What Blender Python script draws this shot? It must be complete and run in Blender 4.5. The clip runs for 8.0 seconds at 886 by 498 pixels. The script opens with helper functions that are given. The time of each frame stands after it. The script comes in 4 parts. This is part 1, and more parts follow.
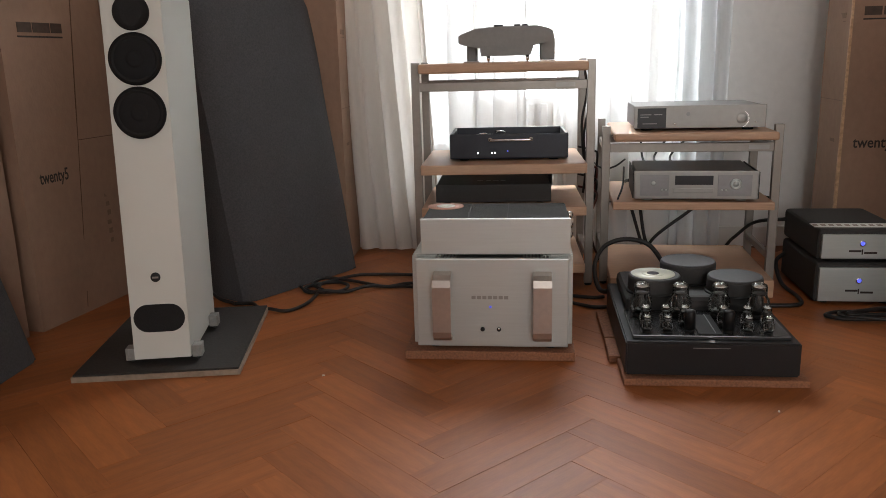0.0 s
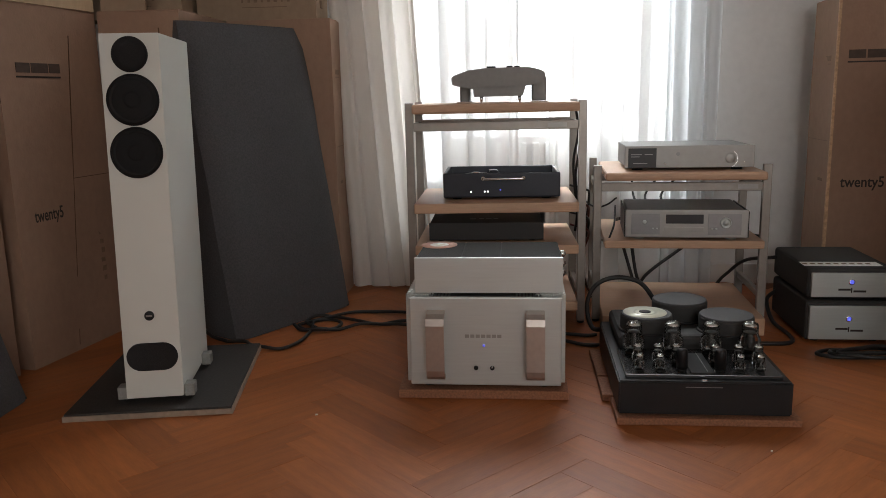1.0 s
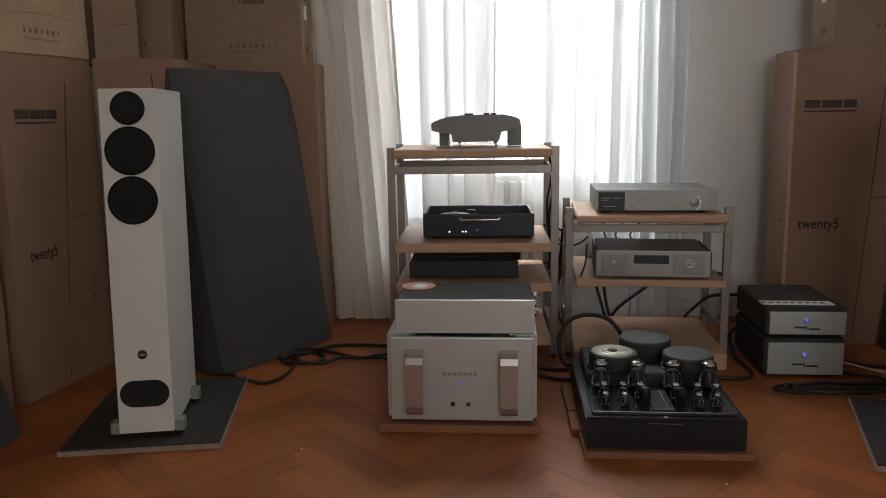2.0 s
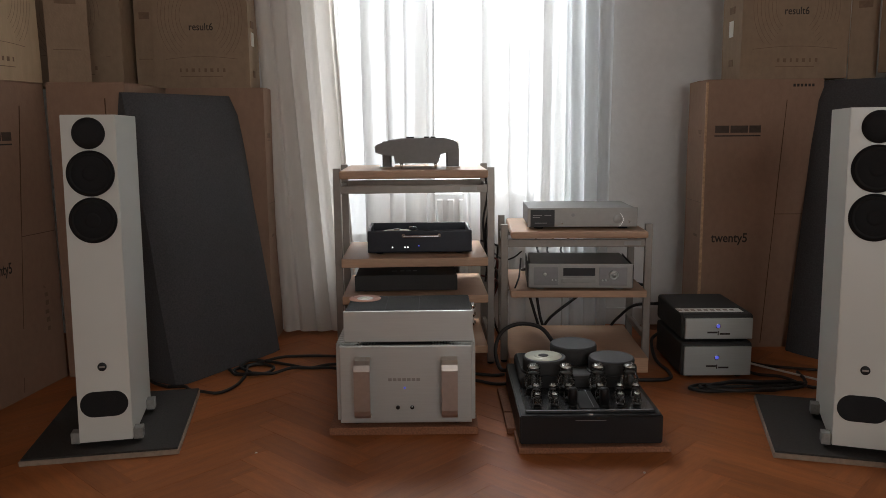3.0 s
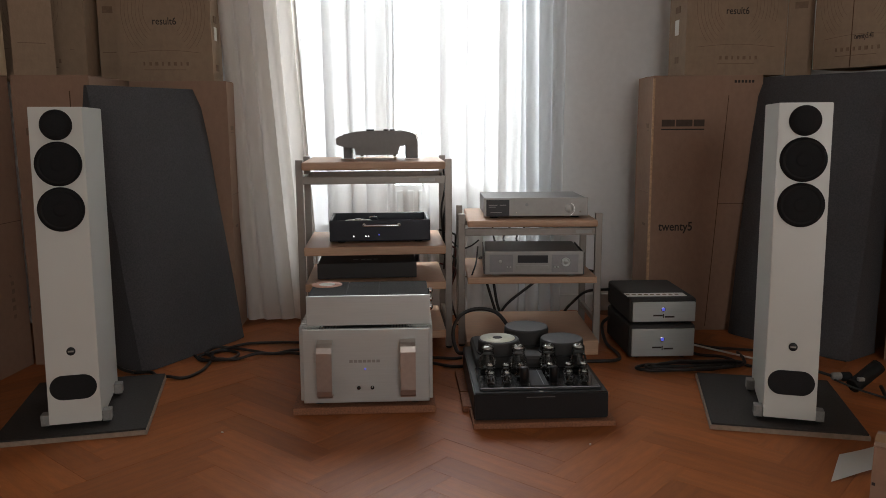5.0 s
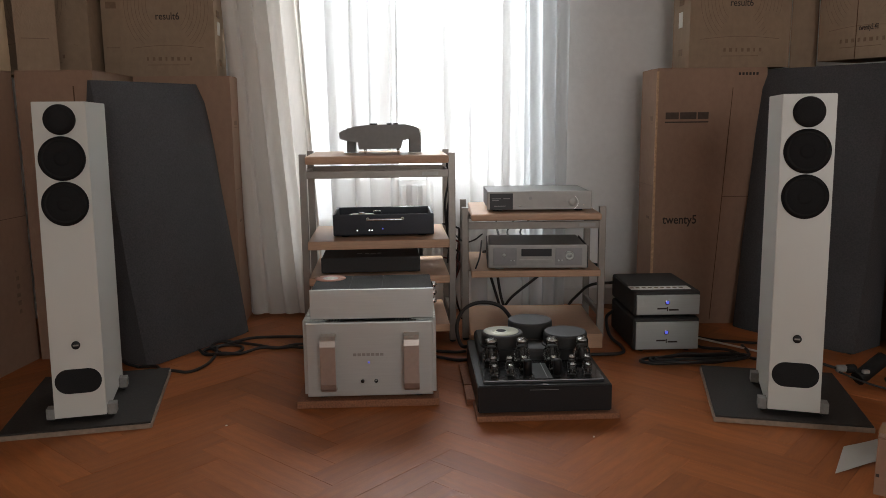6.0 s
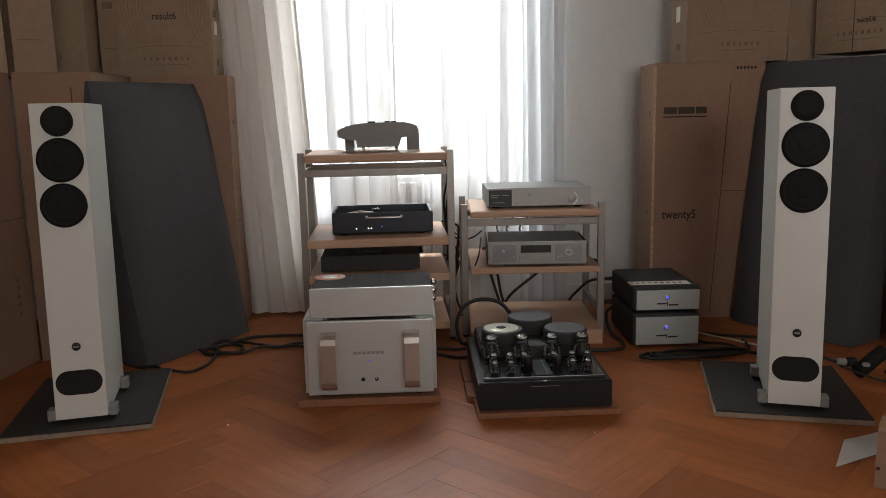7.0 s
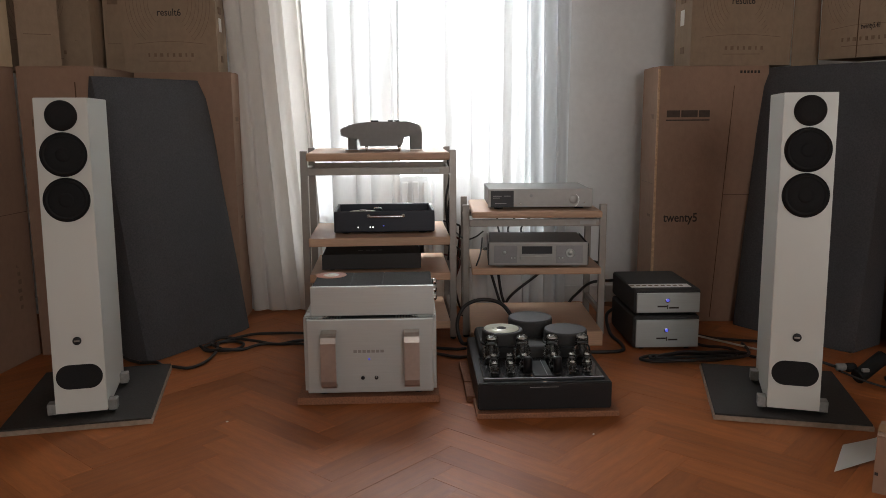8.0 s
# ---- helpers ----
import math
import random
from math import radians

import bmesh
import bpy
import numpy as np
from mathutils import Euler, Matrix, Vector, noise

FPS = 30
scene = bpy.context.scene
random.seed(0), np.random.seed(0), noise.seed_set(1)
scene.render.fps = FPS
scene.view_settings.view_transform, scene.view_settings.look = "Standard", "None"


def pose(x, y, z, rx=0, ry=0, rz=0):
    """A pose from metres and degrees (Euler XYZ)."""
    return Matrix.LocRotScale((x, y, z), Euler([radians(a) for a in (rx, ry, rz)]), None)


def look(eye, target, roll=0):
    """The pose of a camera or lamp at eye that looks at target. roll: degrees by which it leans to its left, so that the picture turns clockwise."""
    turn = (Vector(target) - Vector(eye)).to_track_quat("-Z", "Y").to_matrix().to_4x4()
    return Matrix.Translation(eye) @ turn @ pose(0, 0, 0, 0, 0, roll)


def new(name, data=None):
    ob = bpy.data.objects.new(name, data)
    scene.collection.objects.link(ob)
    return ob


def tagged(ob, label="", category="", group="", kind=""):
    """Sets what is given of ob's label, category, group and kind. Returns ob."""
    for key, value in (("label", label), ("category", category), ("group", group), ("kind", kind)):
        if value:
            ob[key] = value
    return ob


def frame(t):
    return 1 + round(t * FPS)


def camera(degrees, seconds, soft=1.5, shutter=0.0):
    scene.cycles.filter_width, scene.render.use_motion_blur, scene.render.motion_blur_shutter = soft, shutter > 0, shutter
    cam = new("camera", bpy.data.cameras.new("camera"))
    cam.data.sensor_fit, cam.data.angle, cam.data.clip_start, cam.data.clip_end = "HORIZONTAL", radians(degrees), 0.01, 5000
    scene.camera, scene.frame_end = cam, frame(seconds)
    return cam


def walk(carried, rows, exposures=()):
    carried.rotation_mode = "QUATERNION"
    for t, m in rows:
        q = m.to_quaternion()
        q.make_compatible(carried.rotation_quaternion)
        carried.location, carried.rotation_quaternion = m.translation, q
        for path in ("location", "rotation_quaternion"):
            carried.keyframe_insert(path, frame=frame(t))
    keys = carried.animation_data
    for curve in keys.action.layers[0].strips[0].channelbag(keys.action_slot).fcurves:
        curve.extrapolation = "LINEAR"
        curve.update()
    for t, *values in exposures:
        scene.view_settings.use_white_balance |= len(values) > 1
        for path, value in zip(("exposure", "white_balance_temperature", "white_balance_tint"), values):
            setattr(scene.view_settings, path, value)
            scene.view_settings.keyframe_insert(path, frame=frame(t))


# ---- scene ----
cam = camera(58.8, 8.0, 0.85)
PATH = [
    (0, (-0.038, 0.278, 0.856), (-0.2, 2.215, 0.385), -1.5),
    (0.5, (-0.044, 0.275, 0.862), (-0.198, 2.215, 0.403), -1.4),
    (1, (-0.04, 0.265, 0.872), (-0.182, 2.222, 0.486), -1.3),
    (1.2, (-0.022, 0.253, 0.893), (-0.178, 2.209, 0.508), -1.2),
    (2.3, (-0.026, 0.077, 0.985), (-0.071, 2.051, 0.666), -0.6),
    (2.5, (-0.032, 0.031, 0.99), (-0.041, 2.007, 0.68), -0.5),
    (3, (-0.034, -0.058, 1.008), (0.028, 1.917, 0.701), -0.5),
    (3.5, (-0.035, -0.12, 1.012), (0.095, 1.851, 0.698), -0.3),
    (4, (-0.026, -0.159, 1.015), (0.124, 1.809, 0.695), -0.4),
    (4.5, (-0.02, -0.186, 1.011), (0.134, 1.782, 0.691), -0.3),
    (6, (-0.008, -0.193, 0.996), (0.129, 1.774, 0.663), -0.6),
    (6.5, (-0.006, -0.194, 0.997), (0.129, 1.773, 0.659), -0.9),
    (7, (-0.004, -0.193, 1.0), (0.132, 1.772, 0.658), -1.2),
    (7.5, (-0.003, -0.195, 0.999), (0.128, 1.771, 0.656), -1.0),
    (8, (-0.008, -0.196, 0.998), (0.127, 1.77, 0.657), -0.4),
]
EXPOSURES = [(0.0, 1.15), (0.5, 1.02), (1.0, 0.83), (1.2, 0.73), (2.3, 0.45), (2.5, 0.43), (3.5, 0.41), (4.5, 0.43), (5.8, 0.60), (6.5, 0.66), (8.0, 0.66)]
walk(cam, [(t, look(eye, target, roll)) for t, eye, target, roll in PATH], EXPOSURES)
WINDOW_WATTS, REAR_WATTS = 215.0, 24.0

# ---- world, sun, large lights ----
world = bpy.data.worlds.new("world")
scene.world = world
world.use_nodes = True
wn = world.node_tree.nodes
sky = wn.new("ShaderNodeTexSky")
sky.sky_type, sky.sun_disc = "NISHITA", False
sky.sun_elevation, sky.sun_rotation = radians(38), radians(-25)
world.node_tree.links.new(sky.outputs[0], wn["Background"].inputs[0])
wn["Background"].inputs[1].default_value = 0.1


def area(name, m, sx, sy, watts, colour=(1, 1, 1)):
    lamp = bpy.data.lights.new(name, "AREA")
    lamp.shape, lamp.size, lamp.size_y, lamp.energy, lamp.color = "RECTANGLE", sx, sy, watts, colour
    ob = new(name, lamp)
    ob.matrix_world = m
    return ob


# sky light falling steeply in at the curtained window, and daylight in the opening of the second window behind the camera
area("window_daylight", look((0.135, 5.3, 3.15), (0.135, 3.75, 1.0)), 2.4, 1.5, WINDOW_WATTS, (0.93, 0.97, 1.0))
area("rear_window_daylight", look((0.9, -2.68, 1.65), (0.1, 0.6, 1.3)), 1.7, 1.5, REAR_WATTS, (1.0, 0.96, 0.91))


# ---- materials ----
def mat(name, colour, rough=0.5, metal=0.0, grain=0.0, grain_scale=60.0, stain=0.0, stain_scale=4.0, bump=0.0,
        bump_scale=200.0, stretch=(1, 1, 1), vary=0.0, sheen=0.0, coat=0.0, island=False):
    """A procedural surface: base colour with fine grain, broad stains, a fine relief and a spread from piece to piece."""
    m = bpy.data.materials.new(name)
    m.use_nodes = True
    nt = m.node_tree
    n, ln = nt.nodes, nt.links
    b = n["Principled BSDF"]
    b.inputs["Roughness"].default_value, b.inputs["Metallic"].default_value = rough, metal
    b.inputs["Sheen Weight"].default_value, b.inputs["Coat Weight"].default_value = sheen, coat
    tc = n.new("ShaderNodeTexCoord")
    mp = n.new("ShaderNodeMapping")
    mp.inputs["Scale"].default_value = stretch
    ln.new(tc.outputs["Object"], mp.inputs["Vector"])
    col = n.new("ShaderNodeRGB")
    col.outputs[0].default_value = (*colour, 1)
    out = col.outputs[0]

    def shade(src, amount, fac):
        hsv = n.new("ShaderNodeHueSaturation")
        mr = n.new("ShaderNodeMapRange")
        mr.inputs["From Min"].default_value, mr.inputs["From Max"].default_value = 0.25, 0.75
        mr.inputs["To Min"].default_value, mr.inputs["To Max"].default_value = 1 - amount, 1 + amount
        ln.new(fac, mr.inputs["Value"])
        ln.new(mr.outputs[0], hsv.inputs["Value"])
        ln.new(src, hsv.inputs["Color"])
        return hsv.outputs[0]

    for amount, scale, detail in ((grain, grain_scale, 4.0), (stain, stain_scale, 3.0)):
        if amount:
            t = n.new("ShaderNodeTexNoise")
            t.inputs["Scale"].default_value, t.inputs["Detail"].default_value = scale, detail
            ln.new(mp.outputs[0], t.inputs["Vector"])
            out = shade(out, amount, t.outputs["Fac"])
            if amount == stain and metal < 0.5:
                mr = n.new("ShaderNodeMapRange")
                mr.inputs["To Min"].default_value, mr.inputs["To Max"].default_value = rough - 0.08, min(1, rough + 0.08)
                ln.new(t.outputs["Fac"], mr.inputs["Value"])
                ln.new(mr.outputs[0], b.inputs["Roughness"])
    if vary:
        oi = n.new("ShaderNodeNewGeometry" if island else "ShaderNodeObjectInfo")
        out = shade(out, vary, oi.outputs["Random Per Island" if island else "Random"])
    ln.new(out, b.inputs["Base Color"])
    if bump:
        t = n.new("ShaderNodeTexNoise")
        t.inputs["Scale"].default_value, t.inputs["Detail"].default_value = bump_scale, 3.0
        ln.new(mp.outputs[0], t.inputs["Vector"])
        bp = n.new("ShaderNodeBump")
        bp.inputs["Strength"].default_value, bp.inputs["Distance"].default_value = bump, 0.002
        ln.new(t.outputs["Fac"], bp.inputs["Height"])
        ln.new(bp.outputs[0], b.inputs["Normal"])
    return m


def glow(name, colour, strength):
    m = mat(name, colour, 0.3)
    b = m.node_tree.nodes["Principled BSDF"]
    b.inputs["Emission Color"].default_value, b.inputs["Emission Strength"].default_value = (*colour, 1), strength
    return m


def glass(name, rough=0.0, tint=(1, 1, 1)):
    m = mat(name, tint, rough)
    b = m.node_tree.nodes["Principled BSDF"]
    b.inputs["Transmission Weight"].default_value, b.inputs["IOR"].default_value = 1.0, 1.45
    return m


def sheer(name, colour, clear, through_light=0.225):
    """Thin woven curtain cloth: part reflects, part lets light through scattered, part is open weave."""
    m = bpy.data.materials.new(name)
    m.use_nodes = True
    n, ln = m.node_tree.nodes, m.node_tree.links
    n.remove(n["Principled BSDF"])
    out = n["Material Output"]
    d, t, c = n.new("ShaderNodeBsdfDiffuse"), n.new("ShaderNodeBsdfTranslucent"), n.new("ShaderNodeBsdfTransparent")
    tc, wv = n.new("ShaderNodeTexCoord"), n.new("ShaderNodeTexNoise")
    mp = n.new("ShaderNodeMapping")
    mp.inputs["Scale"].default_value = (1, 1, 0.12)
    wv.inputs["Scale"].default_value = 260
    ln.new(tc.outputs["Object"], mp.inputs["Vector"])
    ln.new(mp.outputs[0], wv.inputs["Vector"])
    hsv = n.new("ShaderNodeHueSaturation")
    hsv.inputs["Color"].default_value = (*colour, 1)
    mr = n.new("ShaderNodeMapRange")
    mr.inputs["To Min"].default_value, mr.inputs["To Max"].default_value = 0.95, 1.03
    ln.new(wv.outputs["Fac"], mr.inputs["Value"])
    ln.new(mr.outputs[0], hsv.inputs["Value"])
    for s in (d, t):
        ln.new(hsv.outputs[0], s.inputs["Color"])
    m1, m2 = n.new("ShaderNodeMixShader"), n.new("ShaderNodeMixShader")
    m1.inputs[0].default_value, m2.inputs[0].default_value = through_light, clear
    ln.new(d.outputs[0], m1.inputs[1])
    ln.new(t.outputs[0], m1.inputs[2])
    ln.new(m1.outputs[0], m2.inputs[1])
    ln.new(c.outputs[0], m2.inputs[2])
    ln.new(m2.outputs[0], out.inputs["Surface"])
    return m


def parquet_material(name, island=False):
    """Varnished oak: grain along each strip, tone by strip, worn varnish."""
    m = mat(name, (0.335, 0.108, 0.032), 0.48, grain=0.10, grain_scale=9, stain=0.20, stain_scale=1.6,
            bump=0.10, bump_scale=30, stretch=(3, 26, 3), vary=0.12, island=island)
    m.node_tree.nodes["Principled BSDF"].inputs["Specular IOR Level"].default_value = 0.27
    return m


M_PARQUET = parquet_material("oak_parquet")
M_PARQUET_FAR = parquet_material("oak_parquet_joined", True)
M_GAP = mat("dark_joint", (0.15, 0.052, 0.018), 0.8, grain=0.2)
M_PLASTER = mat("white_plaster", (0.82, 0.82, 0.81), 0.85, grain=0.03, grain_scale=30, stain=0.05, stain_scale=1.6, bump=0.25, bump_scale=90)
M_CEIL = mat("ceiling_paint", (0.78, 0.77, 0.75), 0.9, stain=0.04, bump=0.1)
M_TRIM = mat("white_gloss_paint", (0.78, 0.78, 0.77), 0.55, stain=0.05, stain_scale=6, bump=0.05)
M_CARD = mat("brown_cardboard", (0.330, 0.206, 0.142), 0.75, grain=0.07, grain_scale=40, stain=0.10, stain_scale=3.0, bump=0.35, bump_scale=120, stretch=(1, 1, 0.7))
M_CARD_OLIVE = mat("olive_tan_cardboard", (0.335, 0.238, 0.160), 0.75, grain=0.09, grain_scale=40, stain=0.10, stain_scale=3.0, bump=0.35, bump_scale=120, stretch=(1, 1, 0.7))
M_CARD_PALE = mat("pale_cardboard", (0.52, 0.38, 0.24), 0.75, grain=0.08, grain_scale=40, stain=0.08, stain_scale=3.0, bump=0.3, bump_scale=120, stretch=(1, 1, 0.25))
M_CARD_EDGE = mat("torn_cardboard_edge", (0.55, 0.36, 0.22), 0.85, grain=0.25, grain_scale=90, bump=0.5)
M_INK = mat("black_print", (0.035, 0.025, 0.02), 0.7, grain=0.15)
M_INK_FAINT = mat("faint_print", (0.215, 0.138, 0.088), 0.75, grain=0.2)
M_INK_MID = mat("worn_black_print", (0.075, 0.05, 0.036), 0.7, grain=0.2)
M_CREASE = mat("cardboard_crease", (0.12, 0.06, 0.03), 0.85, grain=0.2)
M_TAPE = mat("packing_tape", (0.42, 0.26, 0.15), 0.25, stain=0.1)
M_FOAM = mat("charcoal_foam_cloth", (0.066, 0.065, 0.069), 0.92, grain=0.25, grain_scale=160, stain=0.12, stain_scale=3, bump=0.6, bump_scale=300, sheen=0.05)
M_WHITE = mat("satin_white_lacquer", (0.675, 0.682, 0.635), 0.32, stain=0.02, stain_scale=5, bump=0.02)
M_GRILLE = mat("black_grille_cloth", (0.012, 0.012, 0.013), 0.9, grain=0.3, grain_scale=300, bump=0.5, bump_scale=500)
M_BLACK = mat("satin_black_metal", (0.013, 0.013, 0.014), 0.42, grain=0.1, grain_scale=120, stain=0.15, bump=0.08)
M_BLACK.node_tree.nodes["Principled BSDF"].inputs["Specular IOR Level"].default_value = 0.3
M_MATTBLACK = mat("matt_black_paint", (0.036, 0.035, 0.034), 0.72, grain=0.12, grain_scale=150, stain=0.15, bump=0.2)
M_RUBBER = mat("black_rubber", (0.012, 0.012, 0.012), 0.65, grain=0.2, bump=0.2)
M_DISPLAY = mat("dark_display_glass", (0.018, 0.021, 0.026), 0.32, stain=0.1)
M_ALU = mat("brushed_aluminium", (0.56, 0.59, 0.575), 0.42, 0.6, grain=0.02, grain_scale=40, stain=0.04, bump=0.03, bump_scale=60, stretch=(2, 2, 40))
M_ALU_DK = mat("grey_anodised_metal", (0.26, 0.26, 0.265), 0.42, 0.7, grain=0.06, grain_scale=60, stain=0.06, bump=0.08)
# the handles' brown tint is the parquet's reflection, put into the colour
M_HANDLE = mat("floor_tinted_aluminium", (0.48, 0.42, 0.375), 0.34, 0.8, grain=0.06, stain=0.06, bump=0.05)
M_STEEL = mat("satin_steel", (0.29, 0.265, 0.24), 0.40, 0.75, grain=0.06, grain_scale=50, stain=0.08, bump=0.05)
M_CHROME = mat("chrome", (0.85, 0.85, 0.85), 0.1, 1.0, stain=0.03)
M_SHELF = mat("maple_shelf", (0.56, 0.35, 0.225), 0.45, grain=0.10, grain_scale=10, stain=0.06, stain_scale=3, bump=0.06, stretch=(2, 30, 30))
M_CORK = mat("cork_board", (0.29, 0.125, 0.065), 0.8, grain=0.35, grain_scale=160, stain=0.15, bump=0.6, bump_scale=250)
M_SLATE = mat("dark_slate_plate", (0.032, 0.028, 0.025), 0.8, grain=0.3, grain_scale=130, stain=0.15, bump=0.35)
M_PLY = mat("pale_board_edge", (0.31, 0.235, 0.18), 0.7, grain=0.2, grain_scale=60, bump=0.3)
M_FELT = mat("grey_felt_pad", (0.27, 0.265, 0.25), 0.8, grain=0.15, grain_scale=120, bump=0.5)
M_PAPER = mat("white_paper", (0.86, 0.84, 0.79), 0.75, stain=0.04, bump=0.1)
M_CABLE = mat("black_cable", (0.014, 0.013, 0.013), 0.5, grain=0.3, grain_scale=200, bump=0.3)
M_CABLE_RED = mat("dark_red_cable", (0.10, 0.015, 0.012), 0.5, grain=0.2)
M_CABLE_WHITE = mat("white_cable", (0.7, 0.68, 0.63), 0.5, grain=0.1)
# black metal with the window's glare mixed into its colour as blue-grey
M_BLACK_GLARE = mat("glare_lifted_black_metal", (0.026, 0.030, 0.040), 0.36, 0.3, grain=0.08, grain_scale=120, stain=0.12, bump=0.06)
M_DISC = mat("silver_disc", (0.86, 0.86, 0.74), 0.30, 0.12, stain=0.06)
M_CAN = mat("grey_black_can_top", (0.075, 0.076, 0.08), 0.55, grain=0.1, grain_scale=150, stain=0.1, bump=0.15)
M_DISC_RED = mat("orange_disc_label", (0.62, 0.33, 0.25), 0.5, stain=0.1)
M_GLASS = glass("clear_glass")
M_MESH = mat("dark_perforated_sheet", (0.065, 0.064, 0.062), 0.95, grain=0.3, grain_scale=400, bump=0.5, bump_scale=700)
M_MESH.node_tree.nodes["Principled BSDF"].inputs["Specular IOR Level"].default_value = 0.12
# darker copy of the aluminium: shade on the low rack's fronts is in its colour
M_ALU_SHADE = mat("shade_darkened_aluminium", (0.34, 0.335, 0.32), 0.45, 0.6, grain=0.05, grain_scale=40, stain=0.04, bump=0.08, bump_scale=60)
M_GUNMETAL = mat("grey_satin_paint", (0.24, 0.235, 0.23), 0.5, 0.2, grain=0.06, stain=0.05, bump=0.05)
M_BULB = bpy.data.materials.new("thin_bulb_glass")
M_BULB.use_nodes = True
bn, bl = M_BULB.node_tree.nodes, M_BULB.node_tree.links
bn.remove(bn["Principled BSDF"])
b_mix, b_clear, b_gloss, b_fres = bn.new("ShaderNodeMixShader"), bn.new("ShaderNodeBsdfTransparent"), bn.new("ShaderNodeBsdfGlossy"), bn.new("ShaderNodeFresnel")
b_gloss.inputs["Roughness"].default_value, b_fres.inputs["IOR"].default_value = 0.16, 1.28
b_clear.inputs["Color"].default_value = (0.93, 0.93, 0.92, 1)
bl.new(b_fres.outputs[0], b_mix.inputs[0])
bl.new(b_clear.outputs[0], b_mix.inputs[1])
bl.new(b_gloss.outputs[0], b_mix.inputs[2])
bl.new(b_mix.outputs[0], bn["Material Output"].inputs["Surface"])
M_SMOKE = mat("smoked_acrylic", (0.024, 0.024, 0.026), 0.22, coat=0.3)
M_GETTER = mat("silvered_tube_top", (0.75, 0.75, 0.73), 0.22, 0.95, stain=0.2, stain_scale=60)
M_PLATE = mat("grey_tube_plate", (0.06, 0.058, 0.056), 0.55, 0.4, grain=0.1)
M_CONE = mat("black_woven_cone", (0.011, 0.011, 0.012), 0.7, grain=0.2, grain_scale=500, bump=0.2, bump_scale=600)
for m_ in (M_CONE, M_RUBBER):
    m_.node_tree.nodes["Principled BSDF"].inputs["Specular IOR Level"].default_value = 0.22
M_BLUE = glow("blue_led", (0.12, 0.15, 0.85), 0.4)
M_WHITELED = glow("white_led", (1.0, 1.0, 1.0), 1.3)
M_DIMLED = glow("dim_white_led", (1.0, 1.0, 1.0), 0.5)
M_CURTAIN = sheer("sheer_white_curtain", (0.88, 0.88, 0.87), 0.22, 0.20)
M_CURTAIN_B = sheer("closer_woven_sheer", (0.85, 0.85, 0.84), 0.17, 0.15)
M_LINED = sheer("heavier_cream_curtain", (0.82, 0.78, 0.73), 0.06, 0.25)
# sheer copy made brighter and bluer for daylight spreading past the window jamb
M_LIT_SHEER = sheer("brightened_white_sheer", (0.86, 0.88, 0.89), 0.16, 0.45)


# ---- mesh helpers ----
def part(name, bm, material, parent, label=""):
    me = bpy.data.meshes.new(name)
    bm.normal_update()
    bm.to_mesh(me)
    bm.free()
    me.materials.append(material)
    ob = new(name, me)
    ob.parent = parent
    if label:
        ob["label"] = label
    return ob


def thing(name, m, label, category, group="", kind=""):
    ob = new(name)
    ob.empty_display_size = 0.05
    ob.matrix_world = m
    return tagged(ob, label, category, group, kind)


def box(x0, x1, y0, y1, z0, z1, bevel=0.0, seg=2, bm=None):
    bm = bm or bmesh.new()
    r = bmesh.ops.create_cube(bm, size=1.0)
    vs = r["verts"]
    for v in vs:
        v.co = Vector(((x0 + x1) / 2 + v.co.x * (x1 - x0), (y0 + y1) / 2 + v.co.y * (y1 - y0), (z0 + z1) / 2 + v.co.z * (z1 - z0)))
    if bevel:
        es = list({e for v in vs for e in v.link_edges})
        bmesh.ops.bevel(bm, geom=es, offset=bevel, segments=seg, affect="EDGES", profile=0.6)
    return bm


def lathe(profile, c=(0, 0, 0), seg=24, axis="Z", bm=None):
    """Turns (radius, height) pairs about an axis through c."""
    bm = bm or bmesh.new()
    rings = []
    for r, h in profile:
        ring = []
        for k in range(seg):
            a = 2 * math.pi * k / seg
            p = Vector((r * math.cos(a), r * math.sin(a), h))
            if axis == "Y":
                p = Vector((p.x, -p.z, p.y))
            elif axis == "X":
                p = Vector((p.z, p.x, p.y))
            ring.append(bm.verts.new(p + Vector(c)))
        rings.append(ring)
    for a, b in zip(rings, rings[1:]):
        for k in range(seg):
            bm.faces.new((a[k], a[(k + 1) % seg], b[(k + 1) % seg], b[k]))
    bm.faces.new(list(reversed(rings[0])))
    bm.faces.new(rings[-1])
    bmesh.ops.recalc_face_normals(bm, faces=bm.faces)
    for f in bm.faces:
        f.smooth = len(f.verts) == 4
    return bm


def prism(outline, y0, y1, bevel=0.0, bm=None):
    """An (x, z) outline given depth from y0 to y1."""
    bm = bm or bmesh.new()
    f = bm.faces.new([bm.verts.new((x, y0, z)) for x, z in outline])
    r = bmesh.ops.extrude_face_region(bm, geom=[f])
    for v in r["geom"]:
        if isinstance(v, bmesh.types.BMVert):
            v.co.y = y1
    bmesh.ops.recalc_face_normals(bm, faces=bm.faces)
    if bevel:
        bmesh.ops.bevel(bm, geom=list(bm.edges), offset=bevel, segments=2, affect="EDGES")
    return bm


def stadium(w, h, n=14):
    """Outline of a flat oval centred on the origin."""
    r = h / 2
    pts = [(w / 2 - r + r * math.cos(a), r * math.sin(a)) for a in np.linspace(-math.pi / 2, math.pi / 2, n)]
    return pts + [(-x, -z) for x, z in pts]


